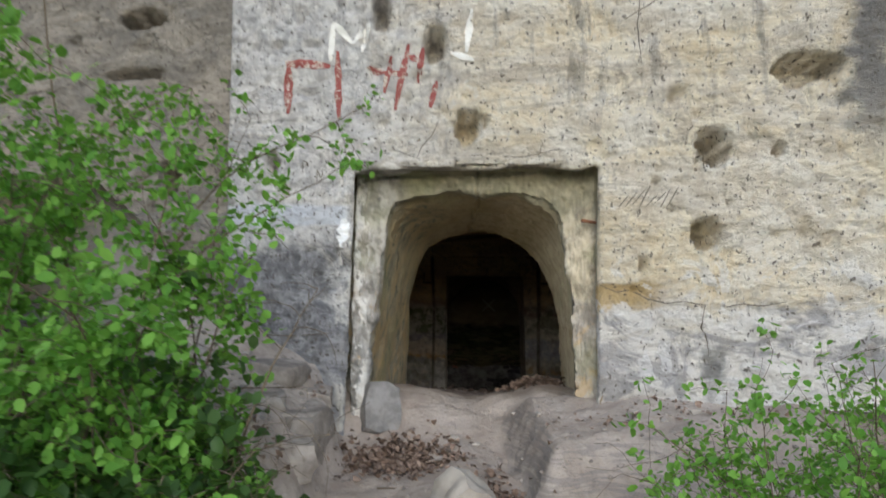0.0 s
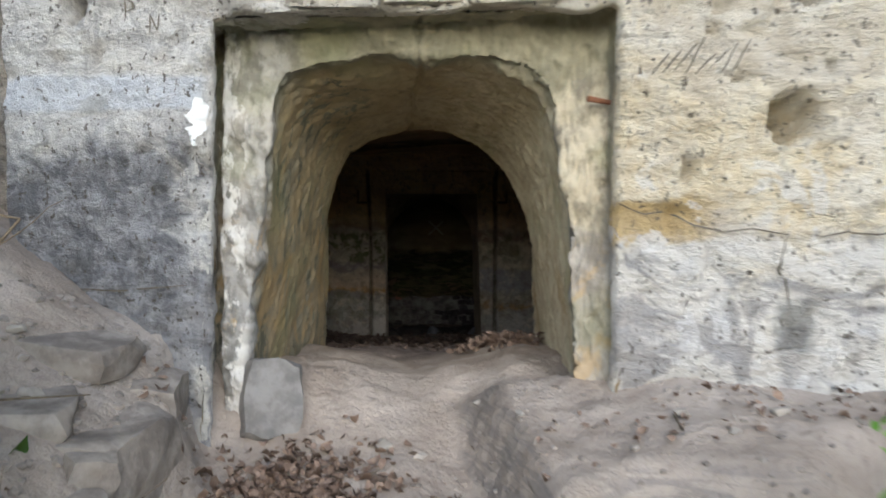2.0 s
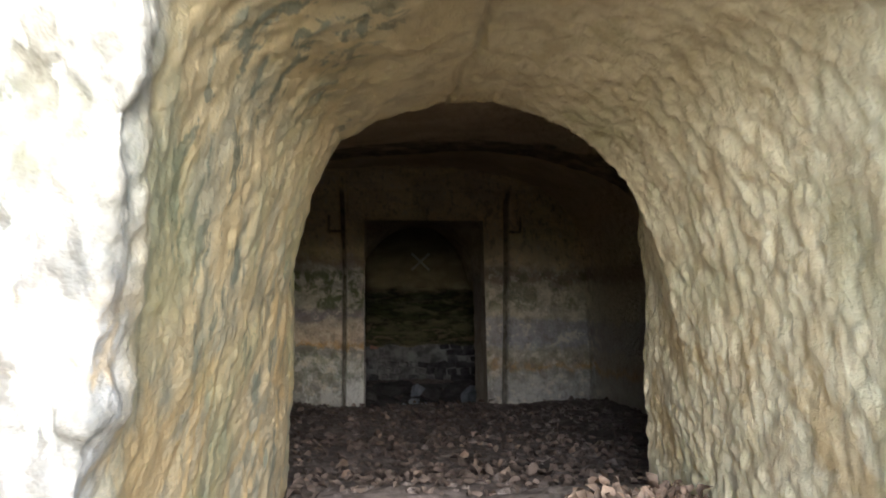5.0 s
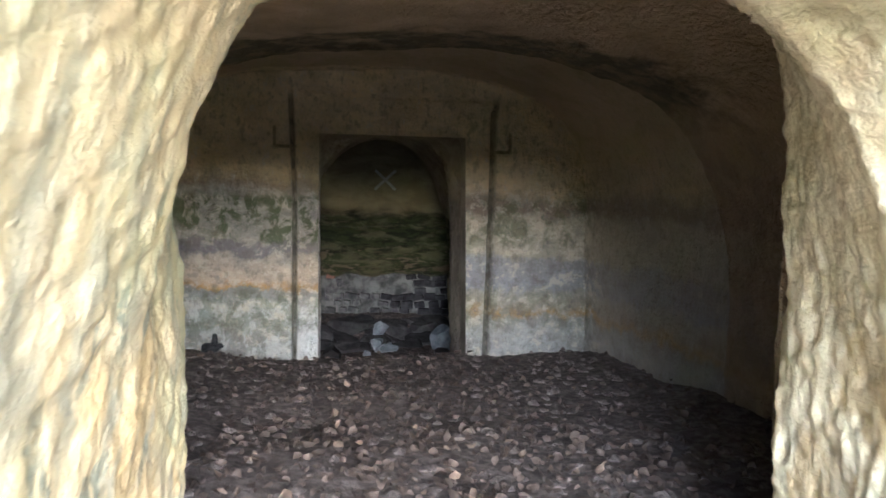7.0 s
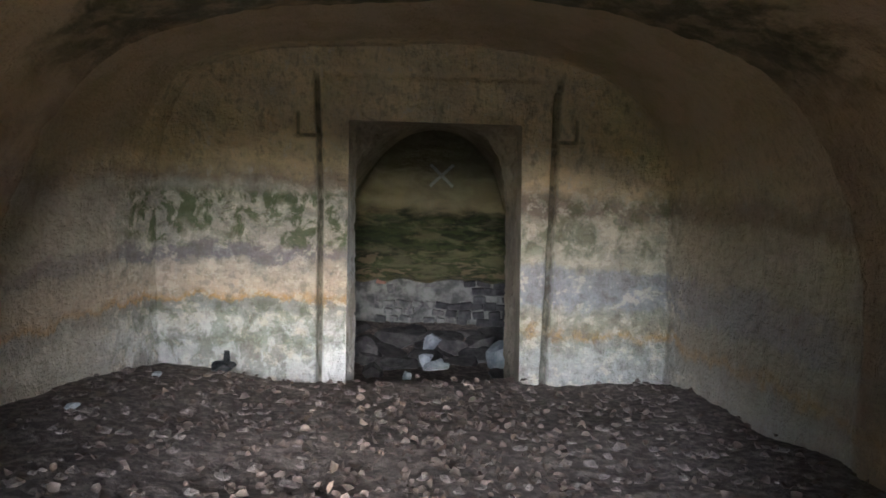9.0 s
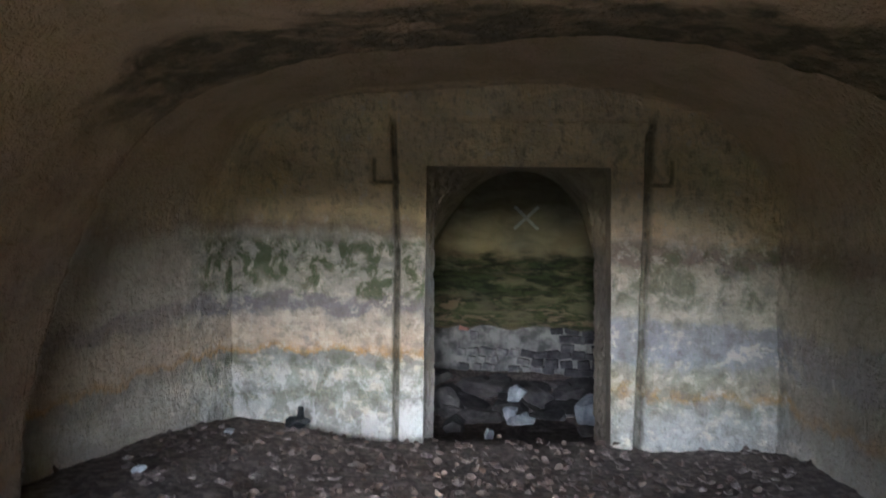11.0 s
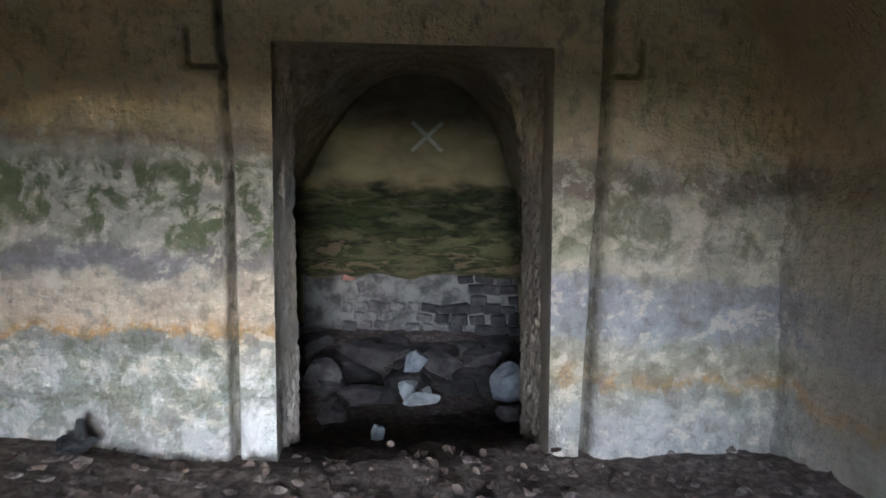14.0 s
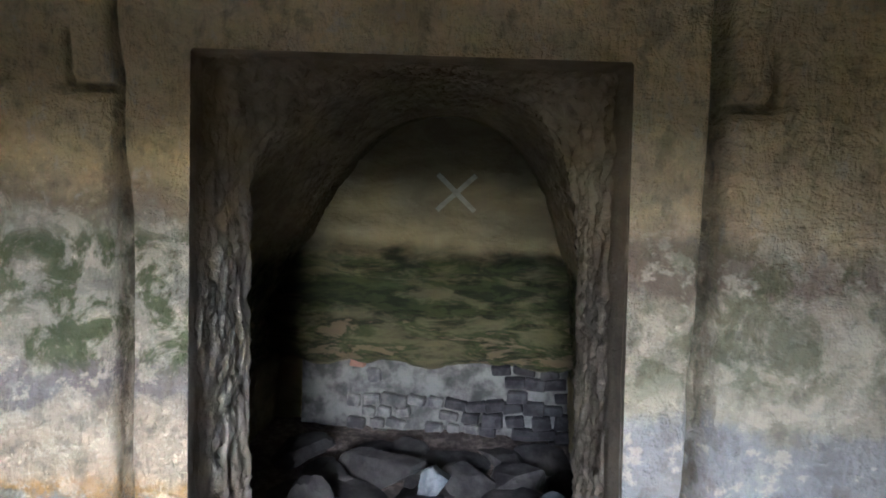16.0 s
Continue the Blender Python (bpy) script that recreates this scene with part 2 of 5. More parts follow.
    flecks = n.math("MULTIPLY", flecks, n.math("MULTIPLY", n.ramp(n.noise(1.9, detail=3), 0.44, 0.56), n.ramp(n.y, 6.1, 6.25)))
    c = n.mix(n.math("MULTIPLY", flecks, 0.8), c, (0.12, 0.13, 0.10))
    seep = n.math("MULTIPLY", n.ramp(n.noise(2.8, (1, 1, 0.8), 5, 0.65, 0.5), 0.52, 0.60), n.ramp(wz, 2.0, 1.7))
    c = n.mix(n.math("MULTIPLY", seep, 0.5), c, (0.50, 0.34, 0.15))
    picks = n.math("ABSOLUTE", n.math("SUBTRACT", n.noise(24, (1, 1, 0.35), 4, 0.6, 0.6), 0.5))
    algae = n.math("MULTIPLY", n.ramp(n.noise(1.7, detail=5), 0.5, 0.65), 0.3)
    c = n.mix(algae, c, (0.33, 0.34, 0.17))
    return n.done(c, n.math("ADD", grain(n, 20), n.math("MULTIPLY", picks, 1.2)), 0.45, 0.025)


def chamber_material(name="chamber_sandstone"):
    n = Nodes(name)
    mid = n.noise(2.2, (1, 1, 1.8), 6, 0.62, 0.5)
    fine = n.noise(14, (1, 1, 0.7), 5, 0.65)
    speck = n.noise(45, (1, 1, 0.6), 4, 0.6)
    blot = n.noise(6.0, (1, 1, 0.8), 6, 0.68, 0.4)
    wav = n.math("ADD", n.z, n.math("MULTIPLY", n.math("SUBTRACT", n.noise(0.7, (1, 1, 0.4), 3), 0.5), 0.30))
    wav = n.math("ADD", wav, n.math("MULTIPLY", n.math("SUBTRACT", n.noise(6.0, (0.7, 1, 0.6), 6, 0.68), 0.5), 0.34))

    def beds(stops):
        r = n.t.nodes.new("ShaderNodeValToRGB")
        el = r.color_ramp.elements
        while len(el) < len(stops):
            el.new(0.5)
        for e, (z, col) in zip(el, stops):
            e.position, e.color = (z - 0.4) / 2.2, (*col, 1)
        n.put(r.inputs[0], n.math("DIVIDE", n.math("SUBTRACT", wav, 0.4), 2.2, True))
        return r.outputs[0]

    # beds above 2.1 m are paler, to carry bounced light
    west = beds([(0.45, (0.34, 0.33, 0.30)), (0.80, (0.42, 0.41, 0.37)), (0.88, (0.62, 0.60, 0.55)), (1.00, (0.60, 0.57, 0.50)), (1.04, (0.36, 0.36, 0.33)), (1.12, (0.34, 0.32, 0.29)), (1.15, (0.55, 0.32, 0.12)), (1.21, (0.66, 0.52, 0.38)), (1.42, (0.58, 0.50, 0.40)), (1.46, (0.28, 0.26, 0.27)), (1.55, (0.30, 0.27, 0.27)), (1.58, (0.52, 0.48, 0.40)), (2.00, (0.44, 0.41, 0.34)), (2.10, (0.34, 0.26, 0.18)), (2.22, (0.70, 0.54, 0.30)), (2.60, (0.78, 0.62, 0.36))])
    east = beds([(0.45, (0.36, 0.35, 0.33)), (0.70, (0.48, 0.47, 0.44)), (0.84, (0.38, 0.36, 0.32)), (0.90, (0.48, 0.31, 0.14)), (0.97, (0.44, 0.38, 0.29)), (1.10, (0.46, 0.43, 0.37)), (1.16, (0.38, 0.38, 0.41)), (1.42, (0.42, 0.41, 0.43)), (1.47, (0.54, 0.49, 0.38)), (1.75, (0.60, 0.53, 0.41)), (1.86, (0.56, 0.48, 0.36)), (1.92, (0.30, 0.23, 0.18)), (2.02, (0.36, 0.29, 0.22)), (2.12, (0.70, 0.54, 0.34)), (2.35, (0.76, 0.60, 0.37)), (2.60, (0.78, 0.61, 0.36))])
    c = n.mix(n.ramp(n.x, 0.7, 1.4), west, east)
    c = n.mix(n.math("MULTIPLY", n.ramp(mid, 0.40, 0.60, 0.5, 0.0), 0.6), c, (0.24, 0.20, 0.15))
    c = n.mix(n.ramp(fine, 0.50, 0.68, 0.0, 0.5), c, (0.20, 0.17, 0.13))
    c = n.mix(n.ramp(fine, 0.44, 0.32, 0.0, 0.4), c, (0.58, 0.55, 0.48))
    c = n.mix(n.ramp(speck, 0.60, 0.72, 0.0, 0.2), c, (0.15, 0.13, 0.10))
    # scaled and stained patches over the lower beds
    mott = n.noise(8.0, (0.9, 1, 1.2), 7, 0.7, 0.2)
    belt = n.math("MULTIPLY", n.ramp(n.z, 2.3, 1.9), n.ramp(n.y, 12.2, 12.9, 0.35, 1.0))
    c = n.mix(n.math("MULTIPLY", n.math("MULTIPLY", n.ramp(mott, 0.53, 0.59), belt), 0.55), c, (0.74, 0.66, 0.53))
    c = n.mix(n.math("MULTIPLY", n.math("MULTIPLY", n.ramp(mott, 0.47, 0.40), belt), 0.42), c, (0.19, 0.175, 0.165))
    # salt-white bloom near the floor
    white = n.math("MULTIPLY", n.ramp(wav, 1.02, 0.92), n.ramp(blot, 0.50, 0.56))
    c = n.mix(n.math("MULTIPLY", n.math("MULTIPLY", white, n.math("MULTIPLY", n.ramp(n.y, 12.4, 12.9), n.ramp(n.x, 0.5, 1.6, 1.0, 0.5))), 0.6), c, (0.66, 0.65, 0.62))
    foot = n.math("MULTIPLY", n.math("MULTIPLY", n.band(n.x, 0.10, 0.33, 0.02), n.ramp(n.math("ADD", n.z, n.math("MULTIPLY", fine, 0.3)), 0.95, 0.8)), n.ramp(n.y, 12.9, 12.95))
    c = n.mix(n.math("MULTIPLY", foot, 0.75), c, (0.72, 0.71, 0.68))
    # side walls and vault duller, front bay darker, their shade partly put into colour
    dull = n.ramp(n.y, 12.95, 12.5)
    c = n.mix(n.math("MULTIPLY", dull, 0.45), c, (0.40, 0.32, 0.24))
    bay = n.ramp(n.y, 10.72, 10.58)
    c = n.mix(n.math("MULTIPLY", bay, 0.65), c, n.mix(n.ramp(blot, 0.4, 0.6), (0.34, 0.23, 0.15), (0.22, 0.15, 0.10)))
    # roof made paler again, with bounced light put into its colour
    roof = n.math("MULTIPLY", n.ramp(n.math("ADD", n.z, n.math("MULTIPLY", mid, 0.5)), 2.5, 2.9), n.ramp(n.y, 12.95, 12.8))
    c = n.mix(n.math("MULTIPLY", roof, 0.7), c, n.mix(n.ramp(mid, 0.4, 0.62), (0.62, 0.45, 0.27), (0.44, 0.32, 0.18)))
    # green algae blotches
    zone = n.math("MAXIMUM", n.band(n.z, 1.56, 2.02, 0.06), n.math("MULTIPLY", n.band(n.z, 0.70, 1.14, 0.1), 0.55))
    dabs = n.noise(7.0, (0.9, 1, 0.8), 7, 0.7, 0.5)
    green = n.math("MULTIPLY", n.math("MULTIPLY", n.ramp(dabs, 0.46, 0.56), zone), n.math("MULTIPLY", n.ramp(n.y, 12.7, 12.95), n.ramp(n.x, 1.0, 1.8, 1.0, 0.6)))
    green = n.math("MULTIPLY", green, n.ramp(n.noise(1.6, detail=3), 0.30, 0.44))
    c = n.mix(n.math("MULTIPLY", green, 0.85), c, (0.085, 0.108, 0.042))
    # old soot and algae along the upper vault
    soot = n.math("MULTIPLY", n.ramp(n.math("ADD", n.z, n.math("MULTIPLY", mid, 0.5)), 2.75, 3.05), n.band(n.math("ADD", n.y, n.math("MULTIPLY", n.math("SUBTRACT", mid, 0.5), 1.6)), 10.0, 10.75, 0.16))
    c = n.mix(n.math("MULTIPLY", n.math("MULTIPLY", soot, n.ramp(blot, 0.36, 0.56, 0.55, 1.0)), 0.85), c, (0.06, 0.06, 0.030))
    # painted shade of the carved grooves and notches, tinted by brown deposit
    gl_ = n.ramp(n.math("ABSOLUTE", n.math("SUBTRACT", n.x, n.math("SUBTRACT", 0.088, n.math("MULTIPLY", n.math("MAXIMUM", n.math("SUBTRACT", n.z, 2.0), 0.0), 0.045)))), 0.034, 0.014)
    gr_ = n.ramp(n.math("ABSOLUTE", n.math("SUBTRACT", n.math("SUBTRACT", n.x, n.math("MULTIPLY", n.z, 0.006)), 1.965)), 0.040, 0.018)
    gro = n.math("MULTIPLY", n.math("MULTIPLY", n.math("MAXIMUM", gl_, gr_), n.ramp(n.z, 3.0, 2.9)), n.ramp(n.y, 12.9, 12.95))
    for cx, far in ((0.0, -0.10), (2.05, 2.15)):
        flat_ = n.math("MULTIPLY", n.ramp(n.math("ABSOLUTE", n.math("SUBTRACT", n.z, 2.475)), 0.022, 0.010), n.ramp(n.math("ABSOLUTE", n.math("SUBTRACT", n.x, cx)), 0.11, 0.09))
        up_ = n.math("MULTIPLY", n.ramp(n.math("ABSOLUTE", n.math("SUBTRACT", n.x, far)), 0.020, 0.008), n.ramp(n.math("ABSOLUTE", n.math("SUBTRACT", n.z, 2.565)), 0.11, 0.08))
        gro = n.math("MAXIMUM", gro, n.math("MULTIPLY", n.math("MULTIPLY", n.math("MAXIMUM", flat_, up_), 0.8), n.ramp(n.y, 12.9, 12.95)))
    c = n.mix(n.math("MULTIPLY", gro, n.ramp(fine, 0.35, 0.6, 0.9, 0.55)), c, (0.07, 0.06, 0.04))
    picks = n.math("ABSOLUTE", n.math("SUBTRACT", n.noise(16, (1, 1, 0.4), 4, 0.6, 0.6), 0.5))
    # hollows of the pick marks tinted darker, in place of their shade
    c = n.mix(n.ramp(picks, 0.03, 0.0, 0.0, 0.15), c, (0.22, 0.18, 0.13))
    return n.done(c, n.math("ADD", grain(n, 20), n.math("MULTIPLY", picks, 1.5)), 0.85, 0.05)


def niche_material():
    n = Nodes("niche_sandstone")
    mid = n.noise(3.0, (1, 1, 1.8), 6, 0.62, 0.5)
    blot = n.noise(5.0, (0.5, 1, 1.6), 6, 0.65, 0.4)
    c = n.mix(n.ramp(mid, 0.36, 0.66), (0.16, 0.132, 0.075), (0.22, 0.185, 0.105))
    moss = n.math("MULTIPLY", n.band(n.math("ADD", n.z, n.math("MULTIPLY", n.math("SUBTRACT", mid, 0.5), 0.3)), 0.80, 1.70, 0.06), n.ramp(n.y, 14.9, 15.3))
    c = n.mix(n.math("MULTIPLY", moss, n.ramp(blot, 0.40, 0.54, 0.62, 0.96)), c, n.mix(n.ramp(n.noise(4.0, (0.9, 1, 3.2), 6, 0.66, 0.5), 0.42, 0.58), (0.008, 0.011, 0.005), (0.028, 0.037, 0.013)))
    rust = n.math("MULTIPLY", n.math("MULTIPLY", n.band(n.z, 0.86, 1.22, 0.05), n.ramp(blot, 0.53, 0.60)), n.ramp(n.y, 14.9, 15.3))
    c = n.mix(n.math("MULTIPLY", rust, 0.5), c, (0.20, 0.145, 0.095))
    # paler tan towards the entrance and high up, carrying the daylight there
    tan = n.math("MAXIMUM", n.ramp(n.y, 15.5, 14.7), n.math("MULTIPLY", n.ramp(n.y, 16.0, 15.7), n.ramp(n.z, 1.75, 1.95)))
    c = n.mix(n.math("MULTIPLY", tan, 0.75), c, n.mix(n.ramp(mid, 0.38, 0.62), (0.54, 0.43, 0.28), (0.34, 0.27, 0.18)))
    # left jamb pale and right jamb dark: fall of light put into colour
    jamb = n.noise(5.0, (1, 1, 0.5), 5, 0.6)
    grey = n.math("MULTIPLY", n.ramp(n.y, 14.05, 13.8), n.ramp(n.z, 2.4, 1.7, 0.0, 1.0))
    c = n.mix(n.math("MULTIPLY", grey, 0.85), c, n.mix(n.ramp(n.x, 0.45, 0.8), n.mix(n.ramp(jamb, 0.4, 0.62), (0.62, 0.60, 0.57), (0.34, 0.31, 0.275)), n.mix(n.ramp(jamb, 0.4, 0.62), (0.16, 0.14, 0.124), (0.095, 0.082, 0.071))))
    return n.done(c, grain(n, 20), 0.6, 0.02)


def ground_material():
    n = Nodes("trodden_earth")
    mid = n.noise(2.0, detail=6, rough=0.65, warp=0.4)
    fine = n.noise(16, detail=6, rough=0.65)
    beds = n.noise(3.0, (0.9, 0.9, 9.0), 6, 0.68, 0.6)
    out = n.mix(n.ramp(mid, 0.35, 0.65), (0.36, 0.30, 0.25), (0.50, 0.435, 0.375))
    out = n.mix(n.math("MULTIPLY", n.ramp(fine, 0.52, 0.7), 0.5), out, (0.24, 0.20, 0.17))
    face = n.math("MULTIPLY", n.ramp(beds, 0.46, 0.54), n.math("MULTIPLY", n.ramp(n.steep, 0.90, 0.66), n.math("MULTIPLY", n.ramp(n.x, 0.2, 0.45), n.ramp(n.x, 1.8, 1.3))))
    out = n.mix(n.math("MULTIPLY", face, 0.45), out, (0.19, 0.18, 0.175))
    # bare earth reaches -8, out of view, to bounce light into the cave
    wild = n.math("MAXIMUM", n.ramp(n.x, 2.2, 3.2), n.math("MAXIMUM", n.ramp(n.x, -2.0, -3.0), n.ramp(n.y, -8.0, -14.0)))
    out = n.mix(wild, out, n.mix(n.ramp(fine, 0.4, 0.6), (0.06, 0.065, 0.03), (0.13, 0.10, 0.06)))
    inn = n.mix(n.ramp(fine, 0.4, 0.65), (0.095, 0.078, 0.070), (0.21, 0.172, 0.157))
    c = n.mix(n.ramp(n.math("ADD", n.y, n.math("MULTIPLY", mid, 0.8)), 7.2, 8.6), out, inn)
    return n.done(c, n.math("ADD", grain(n, 12), n.math("MULTIPLY", n.noise(40, detail=4), 0.5)), 0.8, 0.03, rough=0.95)


def simple_material(name, a, b, scale=8.0, rough=0.85, bump=0.4, spread=0.0, spec=0.2):
    n = Nodes(name)
    c = n.mix(n.ramp(n.noise(scale, detail=5, rough=0.62), 0.35, 0.65), a, b)
    if spread:
        v = n.math("ADD", 1.0 - spread, n.math("MULTIPLY", n.math("FRACT", n.math("ADD", n.random, n.island)), 2 * spread))
        hsv = n.t.nodes.new("ShaderNodeHueSaturation")
        n.put(hsv.inputs["Value"], v)
        n.put(hsv.inputs["Color"], c)
        c = hsv.outputs[0]
    return n.done(c, n.noise(scale * 4, detail=4), bump, 0.01, rough, spec)


def leaf_material(name, a, b):
    n = Nodes(name)
    v = n.math("FRACT", n.math("ADD", n.random, n.island))
    c = n.mix(v, a, b)
    c = n.mix(n.math("MULTIPLY", n.noise(60), 0.3), c, a)
    n.done(c, None, rough=0.55, spec=0.35)
    tr = n.t.nodes.new("ShaderNodeBsdfTranslucent")
    n.put(tr.inputs[0], n.mix(0.5, c, (0.30, 0.50, 0.06)))
    m = n.t.nodes.new("ShaderNodeMixShader")
    m.inputs[0].default_value = 0.45
    n.t.links.new(n.bsdf.outputs[0], m.inputs[1])
    n.t.links.new(tr.outputs[0], m.inputs[2])
    n.t.links.new(m.outputs[0], n.t.nodes["Material Output"].inputs[0])
    return n.mat


M_FACADE, M_TUNNEL, M_CHAMBER, M_NICHE, M_GROUND = facade_material(), tunnel_material(), chamber_material(), niche_material(), ground_material()
M_STONE = simple_material("pale_sandstone_block", (0.33, 0.30, 0.26), (0.46, 0.42, 0.37), 5, spread=0.1)
M_GREY = simple_material("grey_stone", (0.13, 0.143, 0.165), (0.23, 0.245, 0.27), 9, spread=0.15)
M_BARK = simple_material("bark", (0.11, 0.085, 0.06), (0.20, 0.16, 0.11), 30)
M_LEAF = leaf_material("fresh_leaf", (0.10, 0.27, 0.035), (0.27, 0.53, 0.09))
M_DEAD = simple_material("dead_leaf", (0.17, 0.115, 0.085), (0.27, 0.20, 0.155), 20, 0.8, 0.2, 0.45)
M_ROT = simple_material("rotting_leaf", (0.095, 0.071, 0.059), (0.145, 0.110, 0.092), 20, 0.9, 0.2, 0.22)


# ---- ground: one sheet, out to the horizon and into the cave ----
def axis(lo, hi, fine, far, growth=1.22):
    mid = list(np.arange(lo, hi + fine / 2, fine))
    a, s = [], fine
    p = lo
    while p > -far:
        s *= growth
        p -= s
        a.append(p)
    b, s, p = [], fine, mid[-1]
    while p < far:
        s *= growth
        p += s
        b.append(p)
    return np.array(a[::-1] + mid + b)


def ground_height(x, y):
    p = np.c_[x, y, np.zeros_like(x)]
    # unseen rise beyond -22, added to block low sky light from the cave
    z = np.interp(y, [-900, -60, -22, -4, 0, 2, 3.6, 4.6, 5.5, 5.9, 6.3, 6.6, 7.2, 7.9, 9.0, 10.5, 12.0, 13.0, 13.4, 14.1, 14.7, 15.4, 16.2, 40],
                  [34.0, 3.2, -0.7, -0.1, 0.2, 0.36, 0.52, 0.60, 0.68, 0.80, 1.00, 1.07, 1.06, 1.00, 0.80, 0.64, 0.52, 0.45, 0.38, 0.14, 0.02, 0.08, 0.24, 0.24])
    wob = 0.06 * vnoise(p, (1.3, 1.3, 1), 3)
    # rock step on the right of the path, with its worn front
    edge = 0.56 + 0.10 * vnoise(p, (0, 1.7, 1), 5) + 0.05 * (5.0 - y)
    front = 4.74 + 0.12 * vnoise(p, (2.0, 0, 1), 6)
    top = 0.93 + 0.20 * np.clip(y - 4.5, -1, 1.2) + 0.035 * np.clip(x - 0.7, 0, 3)
    m = step(edge - 0.06, edge + 0.16, x) * step(front - 0.30, front + 0.06, y) * (1 - step(5.75, 6.3, y))
    z = z + m * np.maximum(top - z, 0)
    z = z + 0.5 * np.clip(6 * m * (1 - m), 0, 1) * (1 - step(1.2, 1.7, x)) * (np.round((z + 0.05 * vnoise(p, (4, 3, 1), 8)) / 0.06) * 0.06 - z)
    bank = step(1.2, 3.4, x) * (1 - step(6.5, 7.5, y)) * step(0.2, 4.0, y)
    z = z + bank * 0.04
    sill = step(5.9, 6.4, y) * (1 - step(7.6, 8.2, y))
    z = z + sill * (0.30 * np.clip(np.abs(x - 0.28) - 0.05, 0, 0.6) ** 1.2 - 0.08)
    # ledge on the left
    le = -0.82 + 0.10 * vnoise(p, (0, 2.5, 1), 7) - 0.25 * np.clip(4.7 - y, 0, 2)
    lt = 1.02 + (0.42 + 0.32 * step(5.0, 5.8, y)) * np.clip(-0.9 - x, 0, 2.2) + 0.22 * np.clip(y - 4.8, -1.5, 1.2)
    m = step(le + 0.07, le - 0.12, x) * step(2.4, 4.2, y) * (1 - step(6.9, 7.4, y))
    z = z + m * (np.maximum(lt - z, 0) + 0.03 * fbm(p, 7.0, 3, 15))
    # earth banked against the chamber walls
    ins = step(7.9, 8.6, y) * (1 - step(13.3, 13.6, y))
    z = z + ins * (0.16 * step(0.1, -1.2, x) + 0.05 * step(1.9, 3.0, x))
    soft = np.where(y > 7.5, 0.5, 1.0)
    near = np.exp(-np.clip(np.hypot(x, y - 6) - 14, 0, 60) / 8)
    return z + wob * soft * near + near * ((0.035 * fbm(p, 3.0, 3, 11) + 0.010 * fbm(p, 17.0, 3, 12)) * soft + np.where(y > 7.8, 0.012, 0.0) * np.abs(fbm(p, 6.0, 3, 13)))


gx, gy = axis(-3.4, 3.9, 0.04, 900), axis(0.5, 16.6, 0.04, 900)
GX, GY = np.meshgrid(gx, gy)
gz = ground_height(GX.ravel(), GY.ravel())
ground = mesh_object("ground", np.c_[GX.ravel(), GY.ravel(), gz], grid_faces(len(gy), len(gx)), M_GROUND)
tagged(ground, "trodden grey-brown earth path and dark cave floor", "ground", kind="structure")

# ---- the cliff face, with its doorway ----
DOOR = (-0.70, 1.20, 2.92)
HOLES = [(-0.51, 4.23, 0.07, 0.16, 0.14), (-0.06, 3.95, 0.09, 0.15, 0.16), (0.20, 3.27, 0.10, 0.13, 0.16), (2.02, 3.05, 0.115, 0.15, 0.2), (1.96, 2.40, 0.10, 0.12, 0.18),
         (2.66, 3.62, 0.26, 0.11, 0.14), (-1.40, 3.01, 0.055, 0.10, 0.13), (1.515, 2.17, 0.03, 0.06, 0.08), (2.47, 3.02, 0.035, 0.05, 0.06), (1.62, 2.80, 0.03, 0.035, 0.05),
         (2.12, 2.62, 0.02, 0.025, 0.04), (3.02, 2.68, 0.02, 0.03, 0.04), (0.34, 3.30, 0.03, 0.05, 0.05), (1.72, 2.58, 0.02, 0.02, 0.03), (2.80, 2.35, 0.05, 0.05, 0.03), (1.75, 3.45, 0.05, 0.04, 0.04),
         (-1.35, 4.0, 0.03, 0.04, 0.04), (-0.95, 2.75, 0.025, 0.03, 0.03), (-1.05, 2.30, 0.03, 0.03, 0.03), (-2.42, 2.98, 0.10, 0.16, 0.2), (-2.75, 4.45, 0.24, 0.09, 0.15), (-2.80, 3.95, 0.30, 0.04, 0.08)]


